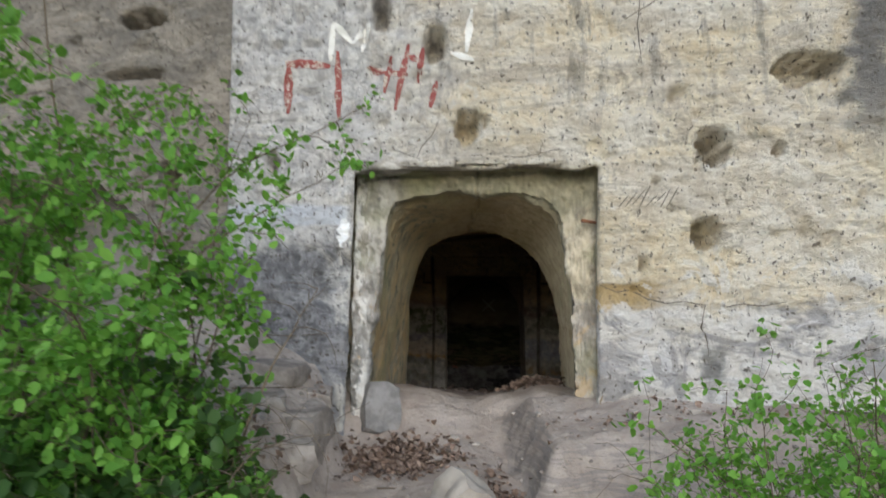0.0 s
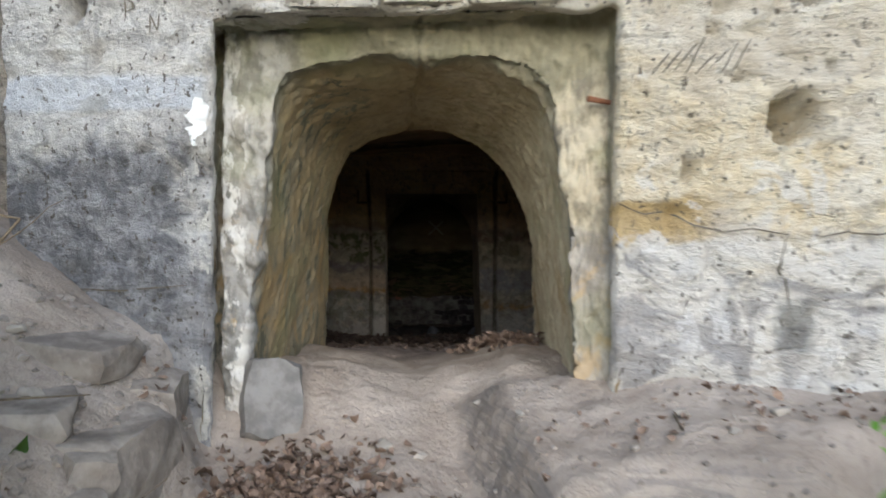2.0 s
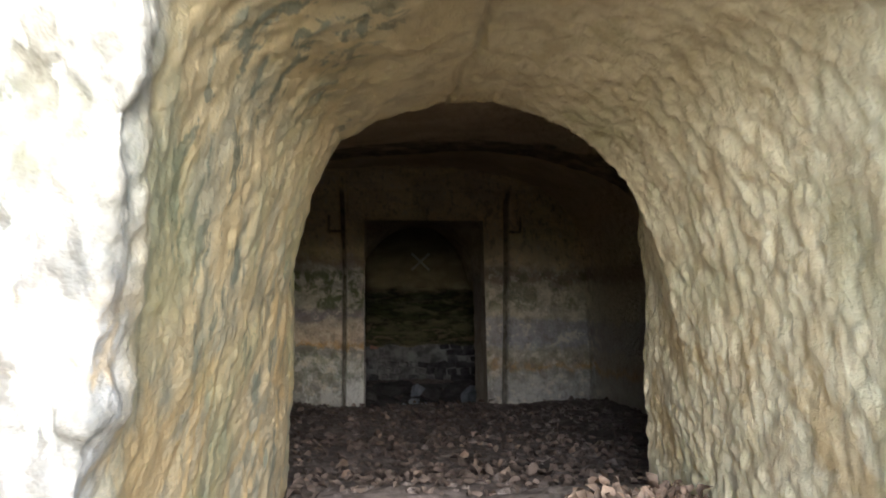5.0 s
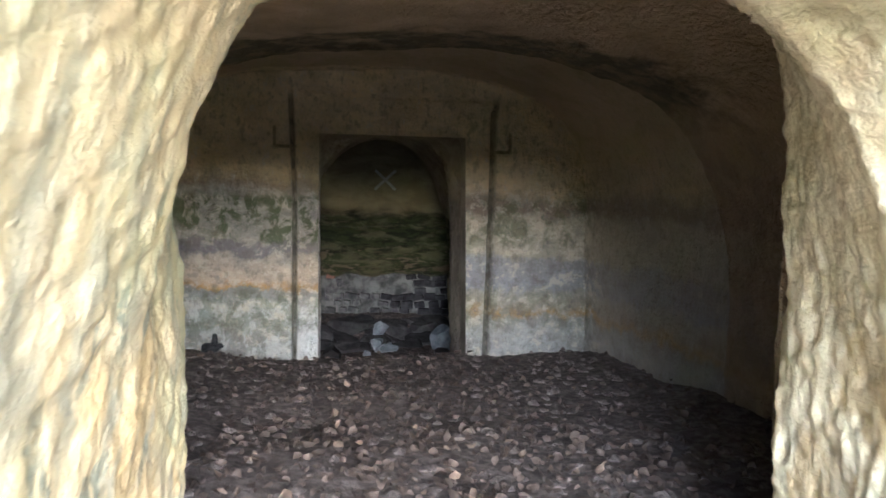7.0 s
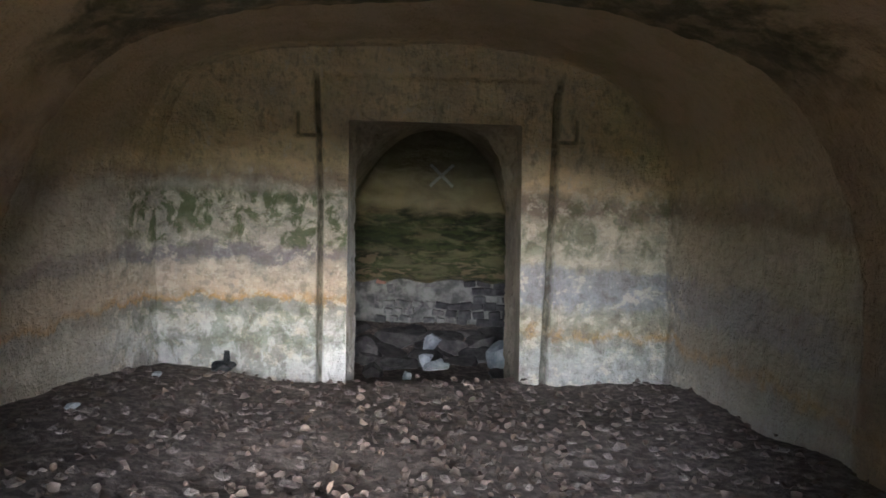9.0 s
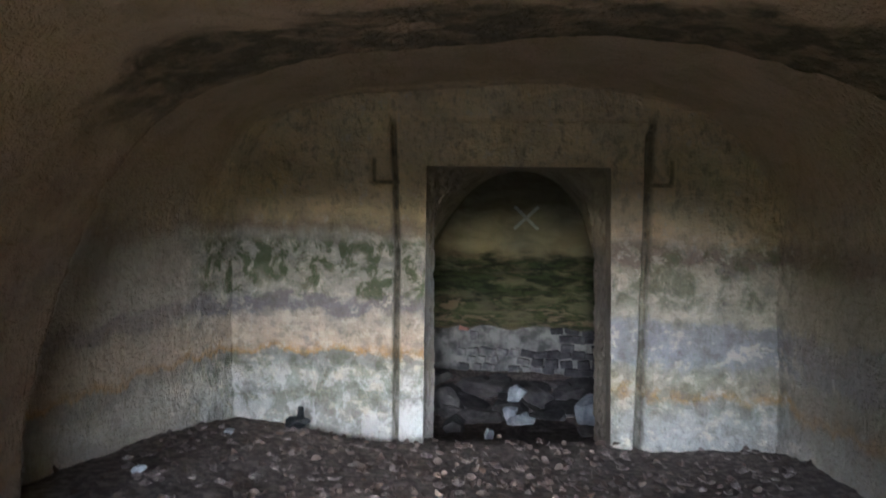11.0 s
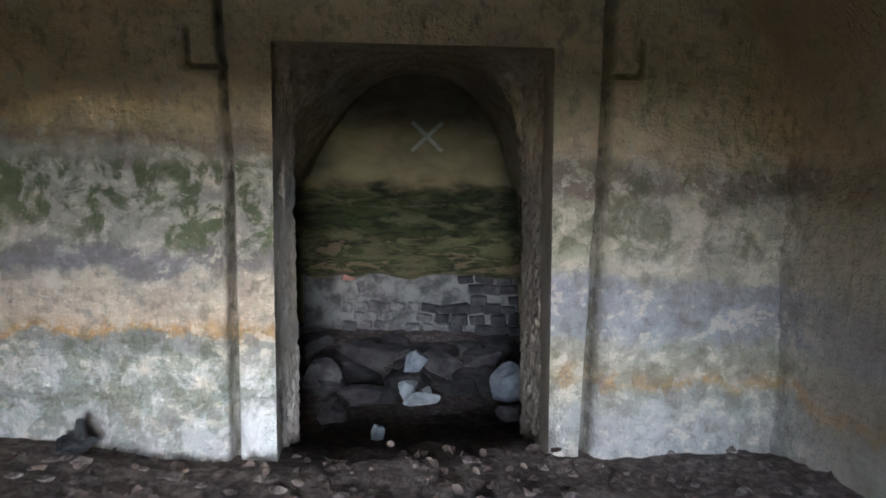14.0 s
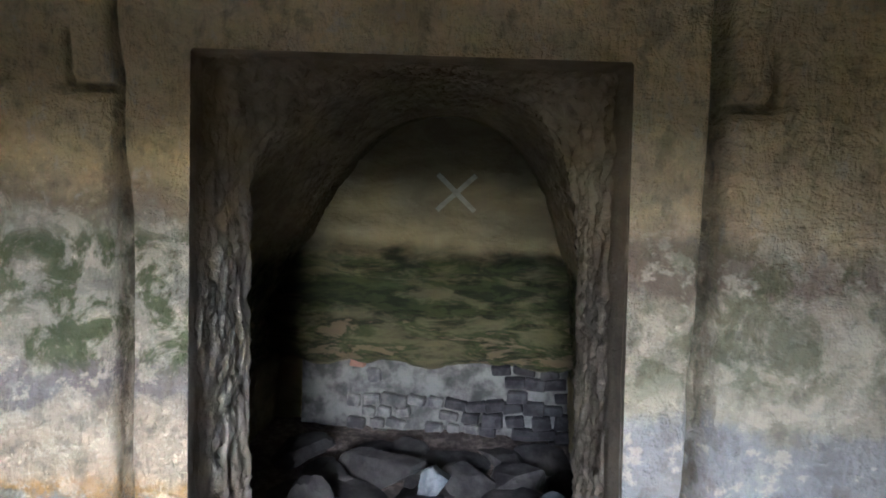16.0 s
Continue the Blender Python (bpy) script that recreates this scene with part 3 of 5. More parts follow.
def facade_depth(x, z):
    p = np.c_[x, np.zeros_like(x), z]
    y = 5.7 - 0.2 * x + 0.06 * (2.3 - z)
    y = y + 0.32 * step(-1.76, -1.86, x) + 0.05 * step(-1.86, -3.5, x)
    rough = 0.02 * fbm(p, 1.6, 4, 21, (1, 1, 2.0)) + 0.014 * fbm(p, 8, 3, 22, (0.6, 1, 2.0))
    bed = 0.010 * fbm(np.c_[x * 0.5 + 0.4 * z, x * 0, z], 1.0, 3, 25, (1, 1, 6)) + 0.006 * np.abs(fbm(np.c_[x + 0.5 * z, x * 0, z], 1.0, 2, 35, (11, 1, 4)))
    pock = 0.20 * np.clip(vnoise(p, (11, 1, 10), 26) - 0.60, 0, 1) + 0.12 * np.clip(vnoise(p, (21, 1, 17), 36) - 0.66, 0, 1)
    y = y - rough - bed + pock
    # the ragged step in the skin beside the doorway, and the lower slab
    lip = 2.02 - 0.10 * np.clip(x - 1.2, 0, 0.6) + 0.03 * vnoise(p, (7, 1, 1), 27)
    y = y + 0.035 * step(lip + 0.02, lip - 0.02, z) * step(1.75, 1.5, x) * step(1.1, 1.2, x) * step(1.80, 1.92, z)
    y = y + 0.02 * step(1.87 + 0.02, 1.87 - 0.02, z + 0.02 * vnoise(p, (5, 1, 1), 28)) * step(1.2, 1.3, x)
    for cx, cz, rx, rz, dep in HOLES:
        r = np.hypot((x - cx) / rx, (z - cz) / rz) + 0.14 * vnoise(p, (14, 1, 14), 29)
        y = y + 2.4 * dep * step(1.04, 0.82, r)
    return y


def snapped(a, *values):
    for v in values:
        a[np.argmin(np.abs(a - v))] = v
    return a


fx = snapped(axis(-4.2, 4.2, 0.028, 60, 1.25), DOOR[0], DOOR[1])
fz = snapped(np.r_[np.arange(-0.3, 5.2, 0.028), np.arange(5.2, 9.1, 0.2)], DOOR[2])
FX, FZ = np.meshgrid(fx, fz)
keep = ~((FX[:-1, :-1] >= DOOR[0] - 1e-6) & (FX[:-1, 1:] <= DOOR[1] + 1e-6) & (FZ[1:, :-1] <= DOOR[2] + 1e-6))
wx = FX + np.exp(-((FX - DOOR[0]) / 0.10) ** 2) * np.clip(3.0 - FZ, 0, 3) * (-0.025 + 0.008 * vnoise(np.c_[FZ.ravel(), FZ.ravel(), FZ.ravel()], (9, 9, 9), 31).reshape(FX.shape))
top = np.exp(-((FZ - DOOR[2]) / 0.10) ** 2) * ((FX > DOOR[0] - 0.05) & (FX < DOOR[1] - 0.02))
wz = FZ + top * (0.03 * vnoise(np.c_[FX.ravel() * 5, FX.ravel() * 0, FX.ravel() * 0], seed=32).reshape(FX.shape) + 0.03 * np.sin((FX - DOOR[0]) / 1.9 * np.pi))
fy = facade_depth(wx.ravel(), wz.ravel())
over = 0.10 * np.exp(-((wz.ravel() - 2.97) / 0.06) ** 2) * (wx.ravel() > -0.6) * (wx.ravel() < 1.15) * np.clip(vnoise(np.c_[wx.ravel(), wx.ravel() * 0, wz.ravel()], (4, 1, 9), 33), 0, 1)
fverts = list(np.c_[wx.ravel(), fy - over, wz.ravel()])
ffaces = grid_faces(len(fz), len(fx), keep)
# turn the cut edge back into the rock, and the top edge back over the plateau
edge_count = {}
for f in ffaces:
    for a, b in zip(f, f[1:] + f[:1]):
        edge_count[(a, b)] = edge_count.get((a, b), 0) + 1
cols = len(fx)
back = {}


def behind(i):
    if i not in back:
        back[i] = len(fverts)
        v = fverts[i]
        deep = 80.0 if i // cols == len(fz) - 1 else 0.07
        fverts.append(np.array((v[0], v[1] + deep, v[2])))
    return back[i]


for a, b in list(edge_count):
    if (b, a) not in edge_count:
        i, j = divmod(a, cols)
        inside = DOOR[0] - 0.05 < fx[j] < DOOR[1] + 0.05 and fz[i] < DOOR[2] + 0.05
        if inside or (i == len(fz) - 1 and b // cols == i):
            ffaces.append((b, a, behind(a), behind(b)))
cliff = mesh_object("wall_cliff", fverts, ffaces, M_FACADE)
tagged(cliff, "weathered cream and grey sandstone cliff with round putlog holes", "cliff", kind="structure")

# ---- doorway recess and tunnel ----
RECESS = [(-0.80, 0.3), (-0.79, 0.87), (-0.77, 2.95), (1.215, 2.95), (1.21, 1.3), (1.21, 0.3)]
ARCH_OUT = rounded([(-0.64, 0.3), (-0.60, 1.3), (-0.50, 2.14), (-0.44, 2.64), (-0.36, 2.74), (0.27, 2.83), (0.80, 2.74), (0.93, 2.62), (1.01, 2.32), (1.05, 1.3), (1.06, 0.3)], 1)
ARCH_MID = rounded([(-0.60, 0.3), (-0.56, 1.3), (-0.46, 2.10), (-0.36, 2.56), (-0.15, 2.70), (0.30, 2.78), (0.85, 2.68), (1.06, 2.45), (1.16, 2.05), (1.22, 1.3), (1.24, 0.3)], 2)
ARCH_PINCH = rounded([(-0.40, 0.3), (-0.36, 1.2), (-0.30, 1.80), (-0.225, 2.12), (-0.145, 2.40), (-0.06, 2.55), (0.43, 2.70), (0.78, 2.60), (0.97, 2.46), (1.12, 2.25), (1.22, 1.9), (1.28, 1.5), (1.33, 1.1), (1.38, 0.3)], 1)
ARCH_IN = rounded([(-0.33, 0.3), (-0.30, 1.2), (-0.275, 1.90), (-0.28, 2.48), (-0.20, 2.71), (0.54, 2.86), (1.08, 2.82), (1.31, 2.68), (1.39, 2.42), (1.375, 2.0), (1.37, 1.5), (1.405, 1.1), (1.44, 0.3)], 1)
g = loft([(5.76, -0.2, RECESS), (5.93, -0.24, RECESS), (5.95, -0.24, ARCH_OUT), (6.42, -0.1, ARCH_MID), (7.55, -0.08, ARCH_PINCH), (8.13, -0.07, ARCH_IN), (8.26, -0.07, [(p[0] * 1.12 - 0.05, p[1] * 1.05) for p in ARCH_IN])], 560, 0.016)
nn, flat = normals(g), g.reshape(-1, 3)
skew = flat @ np.array([[1, 0, 0.25], [0, 1, 0.3], [0, 0, 1]])
pick = -0.007 * np.abs(fbm(skew, 1.0, 2, 41, (22, 22, 7.0))) - 0.010 * np.abs(fbm(skew, 1.0, 2, 47, (36, 36, 13.0)))
pick = pick * (0.28 + 0.72 * step(0.1, 0.6, flat[:, 0])) + 0.024 * fbm(flat, 2.2, 3, 42) + 0.007 * fbm(flat, 25, 2, 43)
groove = 0.14 * step(-0.715, -0.735, flat[:, 0] + 0.008 * vnoise(flat, (1, 1, 7), 48)) * step(5.97, 6.05, flat[:, 1])
calm = step(5.80, 6.2, flat[:, 1])
chip = (0.04 * fbm(flat, 5.0, 4, 46) + 0.03 * np.clip(vnoise(flat, (9, 9, 5), 49) - 0.2, 0, 1)) * np.exp(-((flat[:, 1] + 0.24 * flat[:, 0] - 6.02) / 0.13) ** 2)
crack = 0.03 * np.exp(-((flat[:, 0] - 0.33 - 0.04 * vnoise(flat, (1, 5, 1), 45)) / 0.012) ** 2) * (flat[:, 2] > 2.3)
shift = (pick * (0.8 + 0.2 * calm + 0.9 * np.exp(-((flat[:, 1] + 0.24 * flat[:, 0] - 5.94) / 0.03) ** 2)) - crack + chip)[:, None] * nn.reshape(-1, 3)
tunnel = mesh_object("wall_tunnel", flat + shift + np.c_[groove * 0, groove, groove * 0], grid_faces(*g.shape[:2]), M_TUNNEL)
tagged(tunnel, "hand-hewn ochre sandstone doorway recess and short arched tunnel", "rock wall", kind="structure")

# ---- chamber: vaulted front bay and wider back bay ----
BAY = rounded([(-1.40, 0.1), (-1.30, 1.2), (-1.17, 1.78), (-0.97, 2.28), (-0.62, 2.72), (-0.25, 2.86), (0.4, 2.96), (1.3, 3.02), (1.95, 2.92), (2.45, 2.70), (2.78, 2.30), (2.95, 1.75), (3.0, 1.0), (3.02, 0.1)], 2)
WIDE = rounded([(-1.95, 0.1), (-1.90, 1.2), (-1.75, 2.0), (-1.25, 2.75), (-0.4, 3.15), (0.9, 3.3), (2.1, 3.12), (2.75, 2.6), (3.03, 2.0), (3.08, 1.2), (3.10, 0.1)], 2)
END = rounded([(-1.16, 0.1), (-1.15, 1.2), (-1.13, 2.3), (-0.95, 2.9), (-0.4, 3.12), (0.9, 3.24), (2.1, 3.1), (2.65, 2.8), (2.90, 2.3), (2.93, 1.2), (2.94, 0.1)], 2)
g = loft([(8.23, -0.07, [(p[0] * 1.08 - 0.03, p[1] * 1.03) for p in ARCH_IN]), (8.31, -0.07, [(p[0] * 1.5 - 0.05, p[1] * 1.02) for p in ARCH_IN]), (8.8, 0, BAY), (10.62, 0, BAY), (10.8, 0, WIDE), (12.2, -0.05, [(a * 0.55 + c * 0.45, b * 0.55 + d * 0.45) for (a, b), (c, d) in zip(WIDE, END)]), (13.3, -0.07, END)], 320, 0.035)
nn, flat = normals(g), g.reshape(-1, 3)
side = step(2.9, 2.2, flat[:, 2])
tool = -0.022 * np.abs(fbm(flat, 1.0, 2, 51, (15, 15, 3.0))) * side - 0.01 * np.abs(fbm(flat, 1.0, 2, 52, (9, 9, 9))) * (1 - side)
shift = (tool + 0.03 * fbm(flat, 1.1, 3, 53) + 0.005 * fbm(flat, 22, 2, 54))[:, None] * nn.reshape(-1, 3)
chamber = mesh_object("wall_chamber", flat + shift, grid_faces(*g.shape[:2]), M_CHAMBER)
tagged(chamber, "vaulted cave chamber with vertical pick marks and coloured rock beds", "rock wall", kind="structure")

# ---- back wall with the carved door surround ----
OPEN = (0.31, 1.72, 2.60)


def back_depth(x, z):
    p = np.c_[x, np.zeros_like(x), z]
    y = 13.13 - 0.07 * x - 0.016 * fbm(p, 2.2, 4, 61, (1, 1, 2)) - 0.008 * np.abs(fbm(p + np.c_[0.4 * z, z * 0, z * 0], 1.0, 3, 62, (15, 1, 8)))
    wl = 0.088 - 0.045 * np.clip(z - 2.0, 0, 1) + 0.008 * vnoise(p, (1, 1, 3), 63)
    wr = 1.974 + 0.006 * (z - 1.5)
    tall = step(3.0, 2.96, z)
    y = y + 0.13 * np.exp(-((x - wl) / 0.022) ** 4) * tall + 0.14 * np.exp(-((x - wr) / 0.03) ** 4) * step(2.9, 2.84, z)
    ins = (x > 0.11) * (x < 1.95) * (z < 2.97)
    y = y + 0.03 * ins + 0.05 * np.exp(-((z - 2.97) / 0.018) ** 2) * (x > 0.09) * (x < 1.96)
    for cx, s in ((0.0, -1), (2.05, 1)):
        box = np.exp(-((z - 2.475) / 0.022) ** 2) * (np.abs(x - cx) < 0.10) + np.exp(-((x - cx - s * 0.10) / 0.02) ** 2) * (np.abs(z - 2.565) < 0.10)
        y = y + 0.09 * np.clip(box, 0, 1)
    for cx, cz, rx, rz in ((-1.33, 2.45, 0.10, 0.04), (-0.62, 2.40, 0.13, 0.035), (3.0, 2.35, 0.04, 0.09)):
        y = y + 0.05 * step(1.2, 0.5, np.hypot((x - cx) / rx, (z - cz) / rz))
    chis = -0.04 * np.clip(vnoise(p, (30, 1, 18), 66) - 0.2, 0, 1) * (x > 2.05) * (x < 2.6) * step(1.78, 1.85, z) * step(2.1, 2.02, z)
    y = y - chis + 0.03 * np.exp(-((x - 1.0 - 0.01 * vnoise(p, (1, 1, 9), 67)) / 0.008) ** 2) * (z > 2.55) * (z < 2.8)
    # pick marks in slanting strokes beside the frame
    slant = np.c_[x + 0.5 * z, x * 0, z - 0.3 * x]
    marks = np.clip(vnoise(slant, (34, 1, 13), 68) - 0.15, 0, 1) * step(-0.1, 0.3, vnoise(p, (2.5, 1, 4), 69))
    y = y + 0.022 * marks * (0.35 + 0.65 * step(2.0, 2.1, x)) * (1 - 0.6 * ins) * (0.5 + 0.5 * step(2.3, 2.1, z))
    return y


bx = snapped(np.arange(-1.75, 3.5, 0.018), OPEN[0], OPEN[1])
bz = snapped(np.arange(0.0, 3.6, 0.02), OPEN[2])
BX, BZ = np.meshgrid(bx, bz)
keep = ~((BX[:-1, :-1] >= OPEN[0] - 1e-6) & (BX[:-1, 1:] <= OPEN[1] + 1e-6) & (BZ[1:, :-1] <= OPEN[2] + 1e-6))
BX = BX + 0.028 * (1.5 - BZ) * np.exp(-((BX - OPEN[1]) / 0.13) ** 2)
by = back_depth(BX.ravel(), BZ.ravel())
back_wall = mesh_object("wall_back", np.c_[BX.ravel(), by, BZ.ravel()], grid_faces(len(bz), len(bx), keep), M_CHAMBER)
tagged(back_wall, "banded sandstone wall with carved doorway frame and green algae", "rock wall", kind="structure")

# ---- niche behind the carved doorway ----
GATE = [(0.31, 0.0), (0.31, 1.2), (0.31, 2.60), (1.69, 2.60), (1.73, 1.2), (1.76, 0.0)]
THROAT = rounded([(0.38, 0.0), (0.37, 1.2), (0.355, 2.2), (0.46, 2.42), (0.75, 2.60), (1.08, 2.66), (1.42, 2.58), (1.62, 2.40), (1.70, 2.1), (1.73, 1.2), (1.77, 0.0)], 1)
HOLLOW = rounded([(-0.55, 0.0), (-0.5, 1.2), (-0.1, 1.75), (0.30, 2.15), (0.66, 2.58), (1.10, 2.69), (1.5, 2.60), (1.76, 2.35), (1.88, 2.0), (1.95, 1.2), (2.0, 0.0)], 2)
CELL = rounded([(-0.25, 0.0), (-0.2, 1.2), (0.1, 1.75), (0.36, 2.1), (0.7, 2.55), (1.15, 2.72), (1.6, 2.6), (1.9, 2.2), (2.05, 1.7), (2.1, 1.2), (2.15, 0.0)], 2)
APSE = rounded([(0.0, 0.0), (0.1, 1.2), (0.33, 1.7), (0.5, 2.15), (0.85, 2.58), (1.3, 2.76), (1.75, 2.6), (2.05, 2.2), (2.2, 1.7), (2.3, 1.2), (2.35, 0.0)], 2)
g = loft([(13.13, -0.07, GATE), (13.45, -0.07, [(x * 0.99 + 0.01, z * 0.995) for x, z in GATE]), (13.85, -0.07, THROAT), (14.15, -0.07, HOLLOW), (15.1, -0.1, CELL), (16.9, -0.15, APSE)], 420, 0.015)
nn, flat = normals(g), g.reshape(-1, 3)
wavy = flat + np.c_[0.03 * vnoise(flat, (6, 6, 9), 74), 0.03 * vnoise(flat, (6, 6, 9), 75), flat[:, 0] * 0]
tool = -(0.03 + 0.034 * step(14.0, 13.7, flat[:, 1])) * np.abs(fbm(wavy, 1.0, 2, 71, (27, 30, 6))) * step(13.15, 13.3, flat[:, 1])
shift = (tool + 0.012 * fbm(flat, 3, 3, 72) * step(13.15, 13.3, flat[:, 1]))[:, None] * nn.reshape(-1, 3)
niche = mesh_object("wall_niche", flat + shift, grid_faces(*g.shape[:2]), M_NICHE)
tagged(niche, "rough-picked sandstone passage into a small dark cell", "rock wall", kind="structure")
ax_, az_ = np.arange(-0.2, 2.7, 0.03), np.arange(0.0, 3.2, 0.03)
AX, AZ = np.meshgrid(ax_, az_)
p = np.c_[AX.ravel(), AX.ravel() * 0, AZ.ravel()]
rag = p[:, 2] + 0.06 * fbm(p, 3.5, 3, 83)
ay = 16.62 - 0.15 * AX.ravel() - 0.28 * step(0.80, 0.88, rag) - 0.10 * step(0.84, 0.95, rag) * step(1.76, 1.70, rag) - 0.02 * fbm(p, 3, 4, 81, (1, 1, 3))
ay = ay - 0.09 * vnoise(p + np.c_[p[:, 0] * 0, p[:, 0] * 0, 0.1 * fbm(p, 2, 2, 84)], (0.6, 1, 7), 82) * step(0.9, 1.0, p[:, 2]) * step(1.8, 1.7, p[:, 2])
ay = ay - 0.05 * step(1.24, 1.27, rag) * step(1.45, 1.42, rag) - 0.07 * step(1.52, 1.55, rag) * step(1.70, 1.67, rag)
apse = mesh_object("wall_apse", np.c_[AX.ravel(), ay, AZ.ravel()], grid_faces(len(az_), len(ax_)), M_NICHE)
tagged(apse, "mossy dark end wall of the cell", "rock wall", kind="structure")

# ---- loose things ----
def gh(x, y):
    return float(ground_height(np.array([x], float), np.array([y], float))[0])


def rock_mesh(name, size, seed, mat, cuts=9, rough=0.06):
    """An angular broken stone, its base near z = 0."""
    rnd = random.Random(seed)
    bm = bmesh.new()
    bmesh.ops.create_icosphere(bm, subdivisions=4, radius=1.0)
    planes = [Vector((rnd.gauss(0, 1), rnd.gauss(0, 1), rnd.gauss(0, 1))).normalized() for _ in range(cuts)]
    planes += [Vector((0, 0, 1)), Vector((0, 0, -1))]
    lim = [rnd.uniform(0.42, 0.72) for _ in planes]
    for v in bm.verts:
        for pl, d in zip(planes, lim):
            k = v.co.dot(pl)
            if k > d:
                v.co -= pl * (k - d)
        v.co += v.normal * (rough * noise.noise(v.co * 2.5 + Vector((seed, 0, 0))) + 0.035 * noise.noise(v.co * 7 + Vector((seed, 3, 0))) + 0.02 * noise.noise(Vector((v.co.x * 2, v.co.y * 2, v.co.z * 14)) + Vector((seed, 3, 0))))
    lo = min(v.co.z for v in bm.verts)
    for v in bm.verts:
        v.co = Vector((v.co.x * size[0], v.co.y * size[1], (v.co.z - lo) * size[2]))
    me = bpy.data.meshes.new(name)
    bm.to_mesh(me)
    bm.free()
    me.materials.append(mat)
    me.shade_smooth()
    me.set_sharp_from_angle(angle=radians(24))
    return me


def stone(name, x, y, size, seed, mat, label, category="stone", sink=0.03, turn=(0, 0, 0), z=None, group="", cuts=9):
    ob = new(name, rock_mesh(name, size, seed, mat, cuts))
    ob.matrix_world = pose(x, y, (gh(x, y) if z is None else z) - sink, *turn)
    return tagged(ob, label, category, group)


M_EARTHY = simple_material("dusty_sandstone", (0.22, 0.19, 0.165), (0.40, 0.355, 0.31), 6, bump=0.9, spread=0.08)
M_DARKROCK = simple_material("dark_damp_rock", (0.036, 0.033, 0.034), (0.078, 0.072, 0.071), 7, spread=0.15)
M_LIGHT = simple_material("pale_grey_stone", (0.31, 0.335, 0.365), (0.46, 0.49, 0.52), 9)
def block(name, x, y, z, size, turn, seed, mat, label, category="stone"):
    """A squared block with chipped edges and uneven faces."""
    bm = bmesh.new()
    bmesh.ops.create_cube(bm, size=1.0)
    bmesh.ops.subdivide_edges(bm, edges=bm.edges[:], cuts=9, use_grid_fill=True)
    for v in bm.verts:
        q = v.co * 2
        k = 1 - 0.10 * max(0, abs(q.x) + abs(q.y) + abs(q.z) - 1.9)
        d = Vector((noise.noise(q * 1.3 + Vector((seed, 0, 0))), noise.noise(q * 1.3 + Vector((0, seed, 0))), noise.noise(q * 1.3 + Vector((0, 0, seed)))))
        v.co = Vector((v.co.x * size[0], v.co.y * size[1], v.co.z * size[2])) * k + d * 0.10 * min(size) + v.normal * 0.03 * min(size) * noise.noise(q * 5)
    me = bpy.data.meshes.new(name)
    bm.to_mesh(me)
    bm.free()
    me.materials.append(mat)
    me.shade_smooth()
    me.set_sharp_from_angle(angle=radians(30))
    ob = new(name, me)
    ob.matrix_world = pose(x, y, z, *turn)
    return tagged(ob, label, category)


M_DUSTGREY = simple_material("dusty_grey_stone", (0.19, 0.18, 0.17), (0.31, 0.295, 0.28), 7, bump=0.7)
block("path_stone", 0.11, 4.45, 0.66, (0.31, 0.26, 0.30), (24, 28, 35), 13, M_STONE, "pale angular sandstone block lying on the path")
block("sill_block", -0.48, 6.12, 1.00, (0.30, 0.30, 0.42), (-14, 7, 14), 4, M_DUSTGREY, "dusty grey stone block wedged by the doorway")
for k, (x, y, z, sx, sy, sz, r) in enumerate(((-1.12, 4.66, 0.88, 0.60, 0.50, 0.26, 24), (-1.02, 5.20, 0.93, 0.42, 0.62, 0.40, -8), (-1.62, 4.25, 0.95, 0.85, 0.50, 0.34, 38), (-1.00, 5.68, 1.02, 0.34, 0.40, 0.40, 4), (-1.55, 5.05, 1.20, 0.95, 0.50, 0.16, 14), (-1.40, 5.58, 1.36, 0.80, 0.36, 0.16, -10), (-0.96, 4.92, 1.02, 0.16, 0.24, 0.14, 30), (-1.85, 4.75, 1.32, 0.6, 0.5, 0.2, 25))):
    tagged(block("ledge_rock", x, y, z, (sx, sy, sz), (4, 5, r), 20 + 3 * k, M_EARTHY, "dusty weathered sandstone ledge rock beside the path", "rock"), group="ledge rocks")
for k, (x, y, s) in enumerate(((1.38, 5.18, 0.05), (1.50, 4.95, 0.035), (1.10, 5.0, 0.03), (0.72, 5.4, 0.03), (1.75, 5.05, 0.05), (-0.35, 4.6, 0.05), (-0.55, 4.3, 0.035), (0.02, 5.0, 0.03), (-1.25, 5.15, 0.06), (-1.45, 5.45, 0.05), (0.35, 4.75, 0.04), (0.30, 5.75, 0.05), (0.12, 5.85, 0.06), (0.62, 5.95, 0.04))):
    stone("pebble", x, y, (s, s * 0.8, s * 0.7), 50 + k, M_STONE, "small pale stone chip on the earth", "stone", 0.008, (0, 0, 40 * k), group="stone chips")

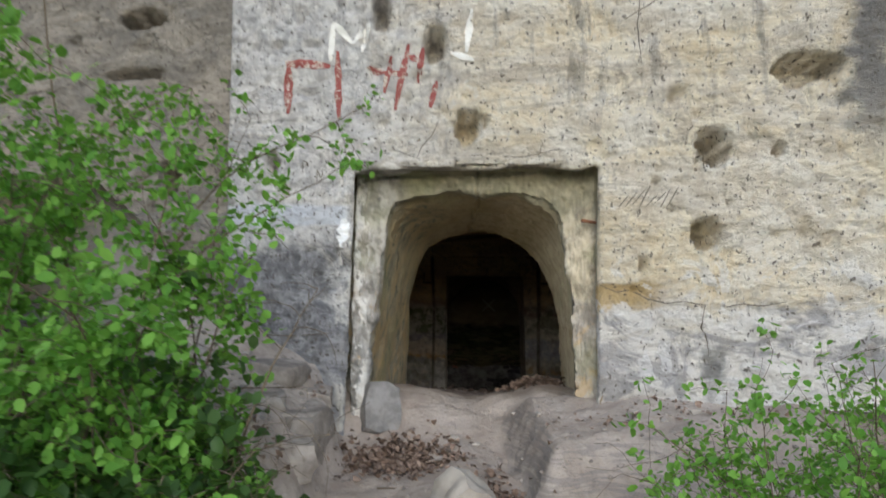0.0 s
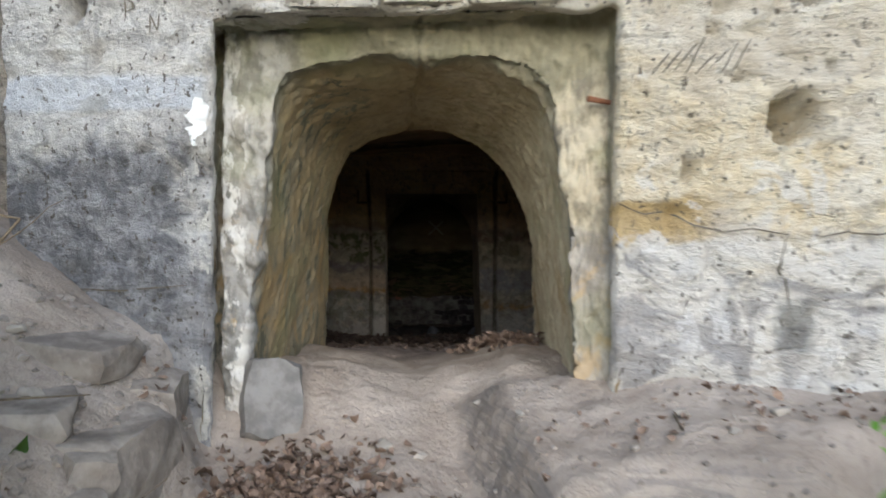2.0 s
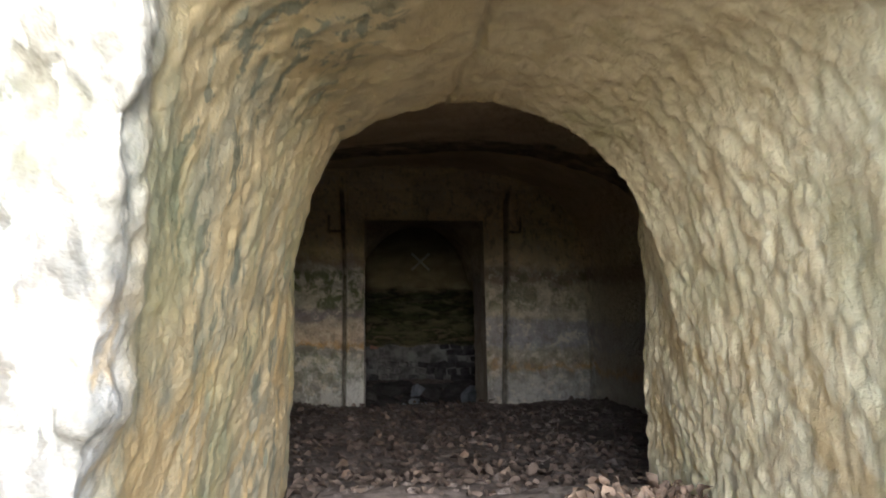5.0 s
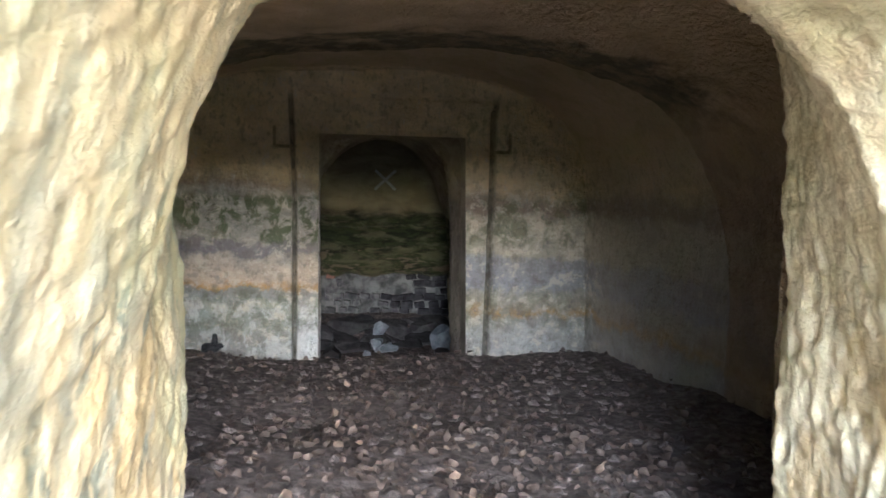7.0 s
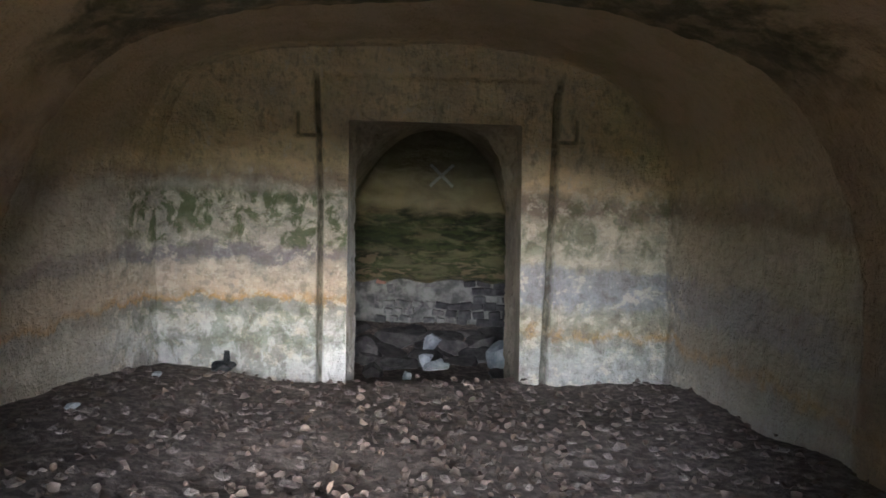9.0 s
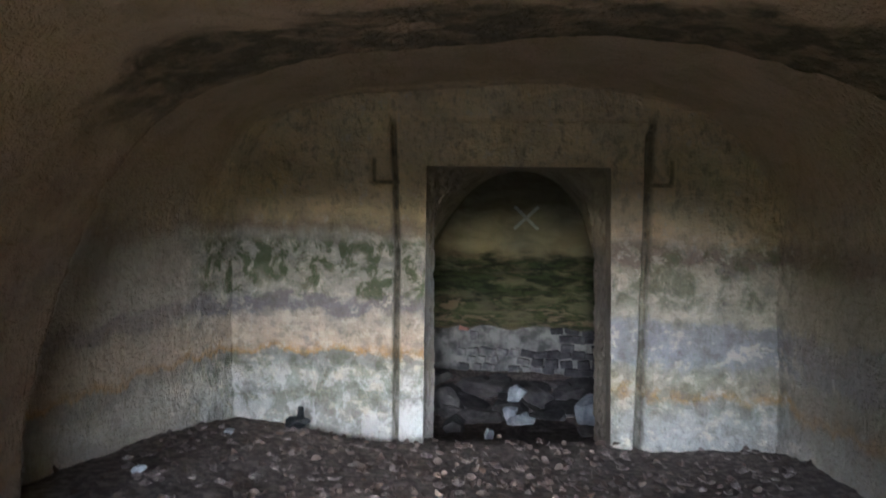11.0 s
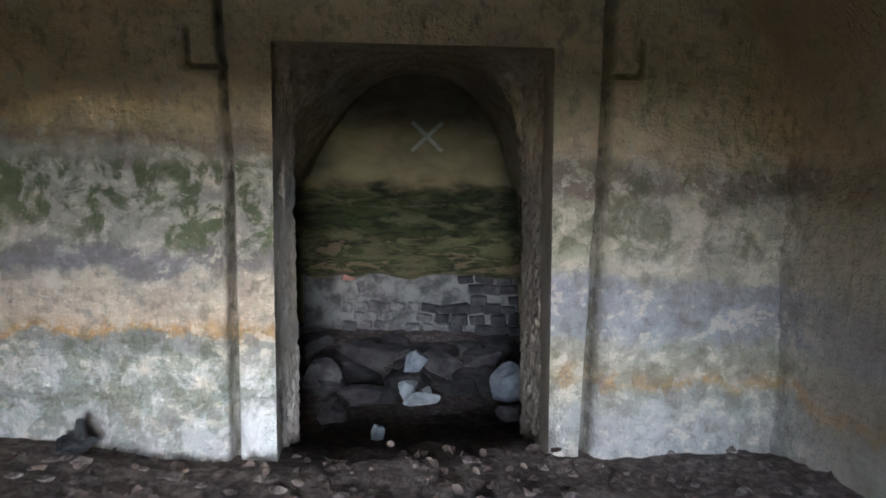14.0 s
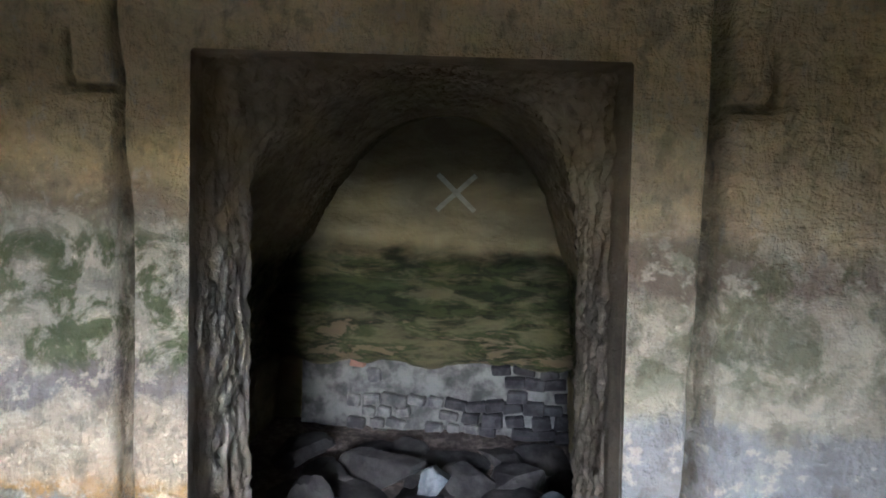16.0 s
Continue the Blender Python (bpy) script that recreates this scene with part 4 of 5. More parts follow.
# loose stones in the cell
NICHE = [("grey_block", 1.22, 15.50, (0.17, 0.12, 0.19), (18, 4, 8), M_GREY, "square grey stone block in the dark cell", -0.06),
         ("pale_stone", 1.12, 15.10, (0.11, 0.10, 0.13), (0, 10, 0), M_LIGHT, "rounded pale grey stone on the cell floor", 0.02),
         ("pale_stone", 1.27, 15.12, (0.07, 0.07, 0.08), (0, 0, 30), M_LIGHT, "small pale grey stone on the cell floor", 0.01),
         ("pale_slab", 1.22, 14.95, (0.17, 0.08, 0.08), (12, 3, 6), M_LIGHT, "flat pale stone slab at the cell floor", 0.01),
         ("flat_stone", 1.20, 15.24, (0.15, 0.08, 0.06), (10, 8, -20), M_LIGHT, "thin grey stone lying on the heap", -0.03),
         ("grey_boulder", 1.98, 15.0, (0.23, 0.19, 0.27), (5, -8, 20), M_GREY, "large smooth blue-grey boulder against the cell wall", 0.03),
         ("dark_boulder", 0.42, 15.25, (0.20, 0.16, 0.25), (0, 10, 0), M_DARKROCK, "dark angular rock in the cell corner", 0.03),
         ("dark_slab", 0.78, 14.98, (0.27, 0.16, 0.14), (0, 4, 10), M_DARKROCK, "dark flat rock on the cell floor", 0.03),
         ("dark_boulder", 0.55, 14.55, (0.16, 0.14, 0.15), (0, 0, 40), M_DARKROCK, "dark rounded rock by the cell entrance", 0.03),
         ("dark_boulder", 1.85, 14.45, (0.14, 0.12, 0.12), (0, 0, 70), M_DARKROCK, "dark rounded rock by the cell entrance", 0.03),
         ("white_chip", 0.83, 13.75, (0.06, 0.05, 0.07), (0, 20, 20), M_LIGHT, "white stone chip in front of the cell", 0.0),
         ("white_chip", -1.05, 12.6, (0.05, 0.04, 0.03), (0, 0, 0), M_LIGHT, "white stone chip on the dark floor", 0.0),
         ("white_chip", -1.25, 11.6, (0.05, 0.04, 0.03), (0, 0, 60), M_LIGHT, "white stone chip on the dark floor", 0.0)]
for k, (nm, x, y, size, turn, mat, lab, sink) in enumerate(NICHE):
    stone(nm, x, y, size, 80 + k, mat, lab, "stone", sink, turn, cuts=8 if "boulder" not in nm else 14)

# rubble masonry across the foot of the end wall
M_MORTAR = simple_material("lime_mortar", (0.06, 0.058, 0.056), (0.19, 0.185, 0.178), 6)
M_BRICK = simple_material("rubble_brick", (0.075, 0.072, 0.075), (0.20, 0.19, 0.185), 9, spread=0.35)
M_DARKBRICK = simple_material("dark_rubble_stone", (0.024, 0.022, 0.025), (0.06, 0.056, 0.06), 9, spread=0.35)
M_REDBRICK = simple_material("dull_red_brick", (0.16, 0.08, 0.06), (0.24, 0.13, 0.10), 9, spread=0.2)


def slab_mesh(name, sx, sy, sz, seed, mat):
    rnd = random.Random(seed)
    bm = bmesh.new()
    bmesh.ops.create_cube(bm, size=1.0)
    for v in bm.verts:
        v.co = Vector((v.co.x * sx + rnd.uniform(-0.012, 0.012), v.co.y * sy, v.co.z * sz + rnd.uniform(-0.01, 0.01)))
    bmesh.ops.bevel(bm, geom=bm.edges[:], offset=0.012, segments=1, affect="EDGES")
    me = bpy.data.meshes.new(name)
    bm.to_mesh(me)
    bm.free()
    me.materials.append(mat)
    return me


mx, mz = np.arange(0.2, 2.45, 0.03), np.arange(-0.1, 0.87, 0.03)
MX, MZ = np.meshgrid(mx, mz)
p = np.c_[MX.ravel(), MX.ravel() * 0, MZ.ravel()]
mz_ = MZ.ravel() + 0.05 * vnoise(p, (3, 1, 0), 91) * step(0.65, 0.8, MZ.ravel())
rubble = mesh_object("rubble_wall", np.c_[MX.ravel(), 16.55 - 0.15 * MX.ravel() + 0.03 * fbm(p, 5, 3, 92), mz_], grid_faces(len(mz), len(mx)), M_MORTAR)
tagged(rubble, "patched rubble masonry with pale mortar under the mossy ledge", "masonry")
rnd = random.Random(5)
shapes = [(slab_mesh("brick", w, 0.12, h, 300 + i, m), w, h) for i, (w, h, m) in enumerate(((0.19, 0.095, M_BRICK), (0.14, 0.09, M_BRICK), (0.11, 0.10, M_BRICK), (0.16, 0.085, M_BRICK), (0.15, 0.10, M_REDBRICK)))]
dark_shapes = [slab_mesh("brick", w, 0.13, h, 320 + i, M_DARKBRICK) for i, (w, h) in enumerate(((0.19, 0.11), (0.15, 0.115), (0.17, 0.10)))]
for row in range(7):
    x = 0.5 + rnd.uniform(0, 0.1)
    while x < 2.22:
        me, w, h = shapes[rnd.randrange(4) if rnd.random() < 0.85 else 4]
        plaster = row >= 4 and x < 1.7
        if x > 1.3 + rnd.uniform(-0.1, 0.25):
            me = dark_shapes[rnd.randrange(3)]
        if rnd.random() < (0.15 if plaster else 0.9):
            b = new("brick", me)
            b.parent = rubble
            b.matrix_world = pose(x + w / 2, 16.545 - 0.15 * (x + w / 2) + rnd.uniform(0, 0.02), 0.20 + row * 0.10 + rnd.uniform(-0.012, 0.012), 0, rnd.uniform(-9, 9), -8.5) @ Matrix.Diagonal((rnd.uniform(0.8, 1.1), 1, rnd.uniform(0.75, 1.15), 1))
        x += w + rnd.uniform(0.012, 0.035)

# slaty dark slabs on the heap behind
rnd = random.Random(31)
for k in range(22):
    row, col = divmod(k, 6)
    x, y = 0.38 + 0.33 * col + rnd.uniform(-0.1, 0.1) + 0.12 * (row % 2), 16.02 - 0.24 * row - 0.05 * col * 0.6 + rnd.uniform(-0.05, 0.05)
    stone("slate_stone", x, y, (rnd.uniform(0.22, 0.36), 0.22, rnd.uniform(0.09, 0.16)), 400 + k, M_DARKROCK, "dark slaty slab on the earth heap in the cell", "stone", 0.075, (rnd.uniform(6, 20), rnd.uniform(-9, 9), rnd.uniform(-25, 25)), group="slaty slabs", cuts=7)

# unidentified boot-like black lump by the back wall
M_LUMP = simple_material("lump_black", (0.012, 0.012, 0.013), (0.04, 0.04, 0.042), 25, 0.6)
lump = stone("charred_log", -0.64, 13.0, (0.11, 0.07, 0.085), 140, M_LUMP, "small boot-like black lump by the back wall", "log", 0.01)
bm = bmesh.new()
bmesh.ops.create_cone(bm, cap_ends=True, segments=9, radius1=0.035, radius2=0.022, depth=0.12)
for v in bm.verts:
    v.co += Vector((0.01, 0.005, 0.12)) + 0.008 * Vector((noise.noise(v.co * 40), noise.noise(v.co * 37), 0))
part("stub", bm, M_LUMP, lump)


# ---- leaves ----
LEAF = np.array([(0, 0, 0), (0.30, 0.28, 0.05), (0.34, 0.68, 0.04), (0, 1, -0.06), (-0.34, 0.68, 0.04), (-0.30, 0.28, 0.05), (0, 0.5, -0.02)], float)
LEAF_FACES = [(0, 1, 6), (1, 2, 6), (2, 3, 6), (3, 4, 6), (4, 5, 6), (5, 0, 6)]


def leaf_cloud(name, places, ways, sizes, mat, parent=None, curl=0.0, seed=0):
    """Many leaves in one mesh: a place, a direction of the blade and a size each."""
    rs = np.random.RandomState(seed)
    k = len(places)
    u = ways / (np.linalg.norm(ways, axis=1, keepdims=True) + 1e-9)
    r = rs.normal(size=(k, 3)) * 0.45 + np.array((0, 0, 1.0))
    w = np.cross(u, r)
    w /= np.linalg.norm(w, axis=1, keepdims=True) + 1e-9
    h = np.cross(w, u)
    base = np.repeat(LEAF[None], k, 0)
    base[:, :, 2] += curl * rs.uniform(-1, 1, (k, 1)) * (base[:, :, 0] ** 2 * 4) + curl * rs.uniform(-1, 1, (k, 1)) * (base[:, :, 1] - 0.5) ** 2 * 2
    base[:, :, 0] *= rs.uniform(0.75, 1.15, (k, 1))
    v = places[:, None] + sizes[:, None, None] * (base[:, :, :1] * w[:, None] + base[:, :, 1:2] * u[:, None] + base[:, :, 2:] * h[:, None])
    f = (np.array(LEAF_FACES)[None] + 7 * np.arange(k)[:, None, None]).reshape(-1, 3)
    ob = mesh_object(name, v.reshape(-1, 3), f.tolist(), mat, parent)
    ob["kind"] = "stuff"
    return ob


def tube(path, r0, r1, sides=6):
    """Verts and faces of a tapered stem along a path."""
    path = np.array(path)
    t = np.gradient(path, axis=0)
    t /= np.linalg.norm(t, axis=1, keepdims=True) + 1e-9
    a = np.cross(t, (0.31, 0.92, 0.24))
    a /= np.linalg.norm(a, axis=1, keepdims=True) + 1e-9
    b = np.cross(t, a)
    ang = np.arange(sides) * 2 * np.pi / sides
    rad = np.linspace(r0, r1, len(path))[:, None, None]
    v = path[:, None] + rad * (np.cos(ang)[None, :, None] * a[:, None] + np.sin(ang)[None, :, None] * b[:, None])
    f = [(i * sides + j, i * sides + (j + 1) % sides, (i + 1) * sides + (j + 1) % sides, (i + 1) * sides + j) for i in range(len(path) - 1) for j in range(sides)]
    return v.reshape(-1, 3), f


def sway(start, way, length, steps, wander, rs, droop=0.0):
    p, d, out = np.array(start, float), np.array(way, float), []
    for i in range(steps):
        out.append(p.copy())
        d = d / np.linalg.norm(d) + rs.normal(size=3) * wander + np.array((0, 0, -droop))
        d /= np.linalg.norm(d)
        p = p + d * length / steps
    return np.array(out)


def shrub(name, label, stems, seed, leaf_size, twigs, per_twig, inside, split=120, mat=M_LEAF):
    """A shrub: one mesh for each main stem, its thin twigs, some single leaves and the rest of the foliage."""
    rs = np.random.RandomState(seed)
    base = stems[0][0]
    thing = new(name)
    thing.matrix_world = pose(*base)
    tagged(thing, label, "shrub")
    tv, tf, places, ways = [], [], [], []
    count = 0
    for start, way, length, thick in stems:
        path = sway(start, way, length, 14, 0.11, rs, 0.03)
        v, f = tube(path - np.array(base), thick, thick * 0.3)
        mesh_object("stem", v, f, M_BARK, thing)
        for _ in range(int(twigs * length)):
            i = rs.randint(3, 14)
            d = rs.normal(size=3) + np.array((0, 0, 0.25))
            tw = sway(path[i], d, rs.uniform(0.2, 0.55), 8, 0.2, rs, 0.06)
            v, f = tube(tw - np.array(base), thick * 0.28, 0.0012, 4)
            tv.append(v)
            tf += [tuple(c + count for c in q) for q in f]
            count += len(v)
            for _ in range(per_twig):
                j = rs.randint(2, 8)
                q = tw[j] + rs.normal(size=3) * 0.025
                if inside(q):
                    places.append(q)
                    ways.append(rs.normal(size=3) * 0.8 + np.array((0, -0.25, -0.1)))
    mesh_object("brushwood", np.vstack(tv), tf, M_BARK, thing)["kind"] = "stuff"
    places, ways = np.array(places), np.array(ways)
    sizes = leaf_size * rs.uniform(0.6, 1.25, len(places))
    order = rs.permutation(len(places))
    singles, rest = order[:split], order[split:]
    leaf_cloud("foliage", places[rest] - np.array(base), ways[rest], sizes[rest], mat, thing, 0.25, seed)
    leaf = bpy.data.meshes.new("leaf")
    leaf.from_pydata([tuple(v) for v in LEAF], [], LEAF_FACES)
    leaf.materials.append(mat)
    leaf.shade_smooth()
    for i in singles:
        ob = new("leaf", leaf)
        ob.parent = thing
        m = Vector(ways[i]).to_track_quat("Y", "Z").to_matrix().to_4x4()
        ob.matrix_local = Matrix.Translation(Vector(places[i] - np.array(base))) @ m @ Matrix.Scale(float(sizes[i]), 4)
    return thing


def left_side(q):
    return q[0] < -0.20 - 0.19 * q[1] + 0.10 * math.sin(9 * q[2]) or (q[2] > 2.3 and q[0] < -0.35)


rs = np.random.RandomState(77)
for k, (x, y, hgt, n) in enumerate(((-1.25, 3.0, 1.5, 7), (-1.75, 3.2, 2.2, 8), (-2.3, 3.5, 2.6, 8), (-1.45, 3.7, 1.5, 6), (-2.9, 3.8, 2.4, 6), (-1.95, 2.7, 1.5, 6))):
    stems = []
    for i in range(n):
        sx, sy = x + rs.uniform(-0.3, 0.3), y + rs.uniform(-0.25, 0.25)
        stems.append(((sx, sy, gh(sx, sy) - 0.03), (rs.uniform(-0.4, 0.45), rs.uniform(-0.3, 0.2), 1.0), hgt * rs.uniform(0.55, 1.1), rs.uniform(0.006, 0.011)))
    shrub("shrub", "dense green leafy shrub with thin woody stems on the bank", stems, 200 + k, 0.055, 12, 20, left_side)
# long arching sprays before the rock
stems = [((-1.5, 4.0, gh(-1.5, 4.0) - 0.03), (0.42, 0.16, 1.0), 1.95, 0.007), ((-1.6, 3.7, gh(-1.6, 3.7) - 0.03), (0.25, 0.1, 1.0), 2.7, 0.010), ((-1.9, 3.8, gh(-1.9, 3.8) - 0.03), (0.05, 0.05, 1.0), 3.2, 0.010), ((-2.4, 3.9, gh(-2.4, 3.9) - 0.03), (0.1, 0.0, 1.0), 3.2, 0.010)]
shrub("tall_shrub", "tall thin shrub with arching leafy sprays over the doorway", stems, 260, 0.055, 8, 11, left_side)
for k, (x, y, hgt, n) in enumerate(((1.40, 3.2, 1.12, 9), (1.85, 3.35, 1.2, 10), (2.4, 3.5, 1.2, 9), (2.1, 2.9, 0.95, 6))):
    stems = []
    for i in range(n):
        sx, sy = x + rs.uniform(-0.25, 0.25), y + rs.uniform(-0.2, 0.2)
        stems.append(((sx, sy, gh(sx, sy) - 0.03), (rs.uniform(-0.5, 0.25), rs.uniform(-0.3, 0.3), 0.9), hgt * rs.uniform(0.7, 1.15), rs.uniform(0.004, 0.008)))
    shrub("low_shrub", "low light-green leafy shrub beside the rock step", stems, 220 + k, 0.046, 12, 14, lambda q: q[0] > 0.30 + 0.14 * q[1] and 0.82 < q[2] < 1.75)
# ivy and bramble in a dark tangle over the bank's edge
M_IVY = leaf_material("ivy_leaf", (0.03, 0.075, 0.02), (0.075, 0.15, 0.04))
for k, (x, y, hgt, n) in enumerate(((-1.20, 2.72, 0.85, 8), (-1.18, 3.10, 0.85, 8), (-1.55, 2.95, 1.1, 8), (-1.5, 3.45, 1.0, 7))):
    stems = []
    for i in range(n):
        sx, sy = x + rs.uniform(-0.25, 0.25), y + rs.uniform(-0.2, 0.2)
        stems.append(((sx, sy, gh(sx, sy) - 0.03), (rs.uniform(-0.5, 0.6), rs.uniform(-0.4, 0.3), 0.8), hgt * rs.uniform(0.6, 1.1), rs.uniform(0.004, 0.007)))
    shrub("ivy_bush", "dark green ivy tangle over the edge of the bank", stems, 240 + k, 0.072, 12, 17, left_side, 60, M_IVY)
# bare twig hanging over the cliff
hang = new("hanging_twig")
hang.matrix_world = pose(2.3, 4.9, 5.3)
tagged(hang, "bare dark twig hanging down over the cliff face", "twig")
for d, ln in (((-0.10, -0.05, -1), 2.1), ((-0.35, 0.0, -1), 1.0), ((0.12, 0, -1), 0.8)):
    v, f = tube(sway((0, 0, 0), d, ln, 16, 0.10, rs), 0.010, 0.003)
    mesh_object("twig", v, f, M_BARK, hang)


def litter(name, label, n, area, size, seed, mat=M_DEAD, lift=0.008, tilt=0.5):
    r = np.random.RandomState(seed)
    x, y = area(r, n)
    z = ground_height(x, y) + lift + r.uniform(0, 0.015, n)
    ways = np.c_[r.normal(size=n), r.normal(size=n), r.normal(size=n) * tilt]
    ob = leaf_cloud(name, np.c_[x, y, z], ways, size * r.uniform(0.6, 1.3, n), mat, None, 0.9, seed)
    return tagged(ob, label, "leaf litter", kind="stuff")


litter("leaf_litter", "dry brown leaves heaped at the foot of the doorway", 900, lambda r, n: (r.normal(-0.32, 0.22, n), r.normal(5.55, 0.16, n)), 0.055, 1)
litter("leaf_litter", "dry brown leaves in the worn gully", 260, lambda r, n: (r.normal(0.38, 0.07, n), r.normal(4.65, 0.35, n)), 0.05, 2)
litter("leaf_litter", "dry leaf heap at the inner edge of the sill", 420, lambda r, n: (r.normal(1.0, 0.12, n), r.normal(7.3, 0.12, n)), 0.06, 3, lift=0.03, tilt=1.0)
litter("leaf_litter", "dry brown leaves scattered over the cave floor", 2600, lambda r, n: (np.clip(r.normal(0.75, 1.0, n), -1.7, 3.0), 8.0 + 5.3 * r.beta(1, 1.5, n)), 0.064, 4, M_ROT, 0.004, 0.15)
litter("leaf_litter", "paler dry leaves lying loose on the cave floor", 80, lambda r, n: (np.clip(r.normal(0.75, 0.8, n), -1.5, 2.9), 8.3 + 4.9 * r.beta(1, 1.8, n)), 0.075, 14)
litter("leaf_litter", "dry leaves and twigs under the shrubs", 1500, lambda r, n: (r.uniform(-3.2, -0.9, n), r.uniform(2.2, 4.6, n)), 0.055, 5)
litter("leaf_litter", "dry leaves under the low shrub", 900, lambda r, n: (r.uniform(0.9, 3.0, n), r.uniform(2.2, 3.9, n)), 0.055, 6)
litter("leaf_litter", "few dry leaves on the rock step", 90, lambda r, n: (r.uniform(0.7, 2.8, n), r.uniform(4.9, 5.4, n)), 0.045, 7)
ivy = litter("ivy", "dark green ivy creeping over the bank", 1300, lambda r, n: (r.normal(-1.75, 0.38, n), r.normal(3.6, 0.4, n)), 0.08, 8, M_IVY, 0.05, 0.6)
ivy["category"] = "ivy"

# sticks on the path
for x, y, ln, yaw in ((0.05, 5.62, 0.34, 40), (0.45, 4.95, 0.22, 110), (-0.42, 4.95, 0.26, 15), (1.3, 5.0, 0.30, 75), (-1.4, 4.9, 0.5, 30), (1.0, 7.2, 0.25, 20)):
    path = sway((0, 0, 0.012), (1, 0, 0.0), ln, 8, 0.08, rs)
    path[:, 2] = 0.012
    v, f = tube(path, 0.007, 0.003)
    me = bpy.data.meshes.new("stick")
    me.from_pydata([tuple(c) for c in v], [], f)
    me.materials.append(M_BARK)
    me.shade_smooth()
    ob = new("stick", me)
    ob.matrix_world = pose(x, y, gh(x, y), 0, 0, yaw)
    tagged(ob, "thin dry brown stick lying on the earth", "stick", "sticks")

# earth clods on the cave floor
r = np.random.RandomState(9)
cv, cf = [], []
tmp = bmesh.new()
bmesh.ops.create_icosphere(tmp, subdivisions=1, radius=1.0)
tv = np.array([v.co[:] for v in tmp.verts])
tf = [[v.index for v in f.verts] for f in tmp.faces]
tmp.free()
for i in range(1000):
    x, y = r.uniform(-1.5, 2.9), r.uniform(8.0, 13.0)
    s = r.uniform(0.012, 0.055)
    cf += [[c + len(cv) * len(tv) for c in f] for f in tf]
    cv.append(tv * r.uniform(0.6, 1.2, (len(tv), 1)) * np.array((s, s, s * 0.6)) + np.array((x, y, gh(x, y))))
clods = mesh_object("earth_clods", np.vstack(cv), cf, M_GROUND, smooth=False)
tagged(clods, "dark crumbly earth clods over the cave floor", "earth", kind="stuff")


cv, cf = [], []
for i in range(900):
    x, y = (r.uniform(-1.9, -0.8), r.uniform(4.4, 5.9)) if i % 3 == 0 else (r.uniform(-0.8, 2.6), r.uniform(3.4, 5.7))
    s = r.uniform(0.006, 0.022) * (1.5 if i % 3 == 0 else 1)
    cf += [[c + len(cv) * len(tv) for c in f] for f in tf]
    cv.append(tv * r.uniform(0.6, 1.2, (len(tv), 1)) * np.array((s, s, s * 0.7)) + np.array((x, y, gh(x, y))))
grit = mesh_object("gravel", np.vstack(cv), cf, M_EARTHY, smooth=False)
tagged(grit, "scattered dusty grit and crumbs on the path", "gravel", kind="stuff")


# ---- paint and scratches on the cliff ----
def paint_material(name, colour, worn):
    n = Nodes(name)
    c = n.mix(n.ramp(n.noise(22, detail=6, rough=0.7), worn, worn + 0.12), colour, (0.50, 0.46, 0.38))
    return n.done(c, n.noise(40), 0.3, 0.01)


def stroke(name, pts, width, mat, label, category="graffiti", group="", ragged=0.12):
    """A band of paint that follows the cliff face, 3 mm proud."""
    q = resample(pts, max(4, int(len(pts) * 6)))
    d = np.gradient(q, axis=0)
    d /= np.linalg.norm(d, axis=1, keepdims=True) + 1e-9
    nrm = np.c_[-d[:, 1], d[:, 0]]
    rows = []
    for k, o in enumerate((-0.5, -0.17, 0.17, 0.5)):
        w = width * np.clip(1.3 - 1.8 * np.abs(np.linspace(-0.5, 0.5, len(q))), 0.4, 1.0) * (o + ragged * vnoise(np.c_[q * 20 * (1 + 4 * (ragged - 0.12)), q[:, :1]], seed=k + 3))
        e = q + nrm * w[:, None]
        rows.append(np.c_[e[:, 0], facade_depth(e[:, 0], e[:, 1]) - 0.006, e[:, 1]])
    g = np.array(rows)
    ob = mesh_object(name, g.reshape(-1, 3), grid_faces(*g.shape[:2]), mat)
    return tagged(ob, label, category, group)


M_RED = paint_material("faded_red_paint", (0.25, 0.075, 0.065), 0.50)
M_WHITE = paint_material("faded_white_paint", (0.72, 0.70, 0.64), 0.56)
for pts, w in (([(-1.30, 3.84), (-0.92, 3.80)], 0.075), ([(-1.27, 3.83), (-1.27, 3.42)], 0.07), ([(-0.86, 3.92), (-0.84, 3.36)], 0.06), ([(-0.62, 3.78), (-0.44, 3.72)], 0.05), ([(-0.42, 3.86), (-0.47, 3.56)], 0.05), ([(-0.44, 3.72), (-0.28, 3.70)], 0.05), ([(-0.28, 3.95), (-0.38, 3.42)], 0.055), ([(-0.16, 3.92), (-0.20, 3.65)], 0.05), ([(-0.05, 3.64), (-0.10, 3.42)], 0.05), ([(-0.2, 3.8), (-0.28, 3.86)], 0.05)):
    stroke("red_paint_stroke", pts, w, M_RED, "faded red paint stroke on the sandstone", group="red graffiti")
for pts, w in (([(-0.92, 3.84), (-0.90, 4.16)], 0.05), ([(-0.90, 4.16), (-0.74, 3.98)], 0.045), ([(-0.74, 3.98), (-0.60, 4.14)], 0.045), ([(-0.60, 4.14), (-0.66, 3.90)], 0.045), ([(0.22, 4.2), (0.18, 3.85)], 0.05), ([(0.06, 3.86), (0.24, 3.78)], 0.05)):
    stroke("white_paint_stroke", pts, w, M_WHITE, "worn white paint stroke on the sandstone", group="white graffiti")
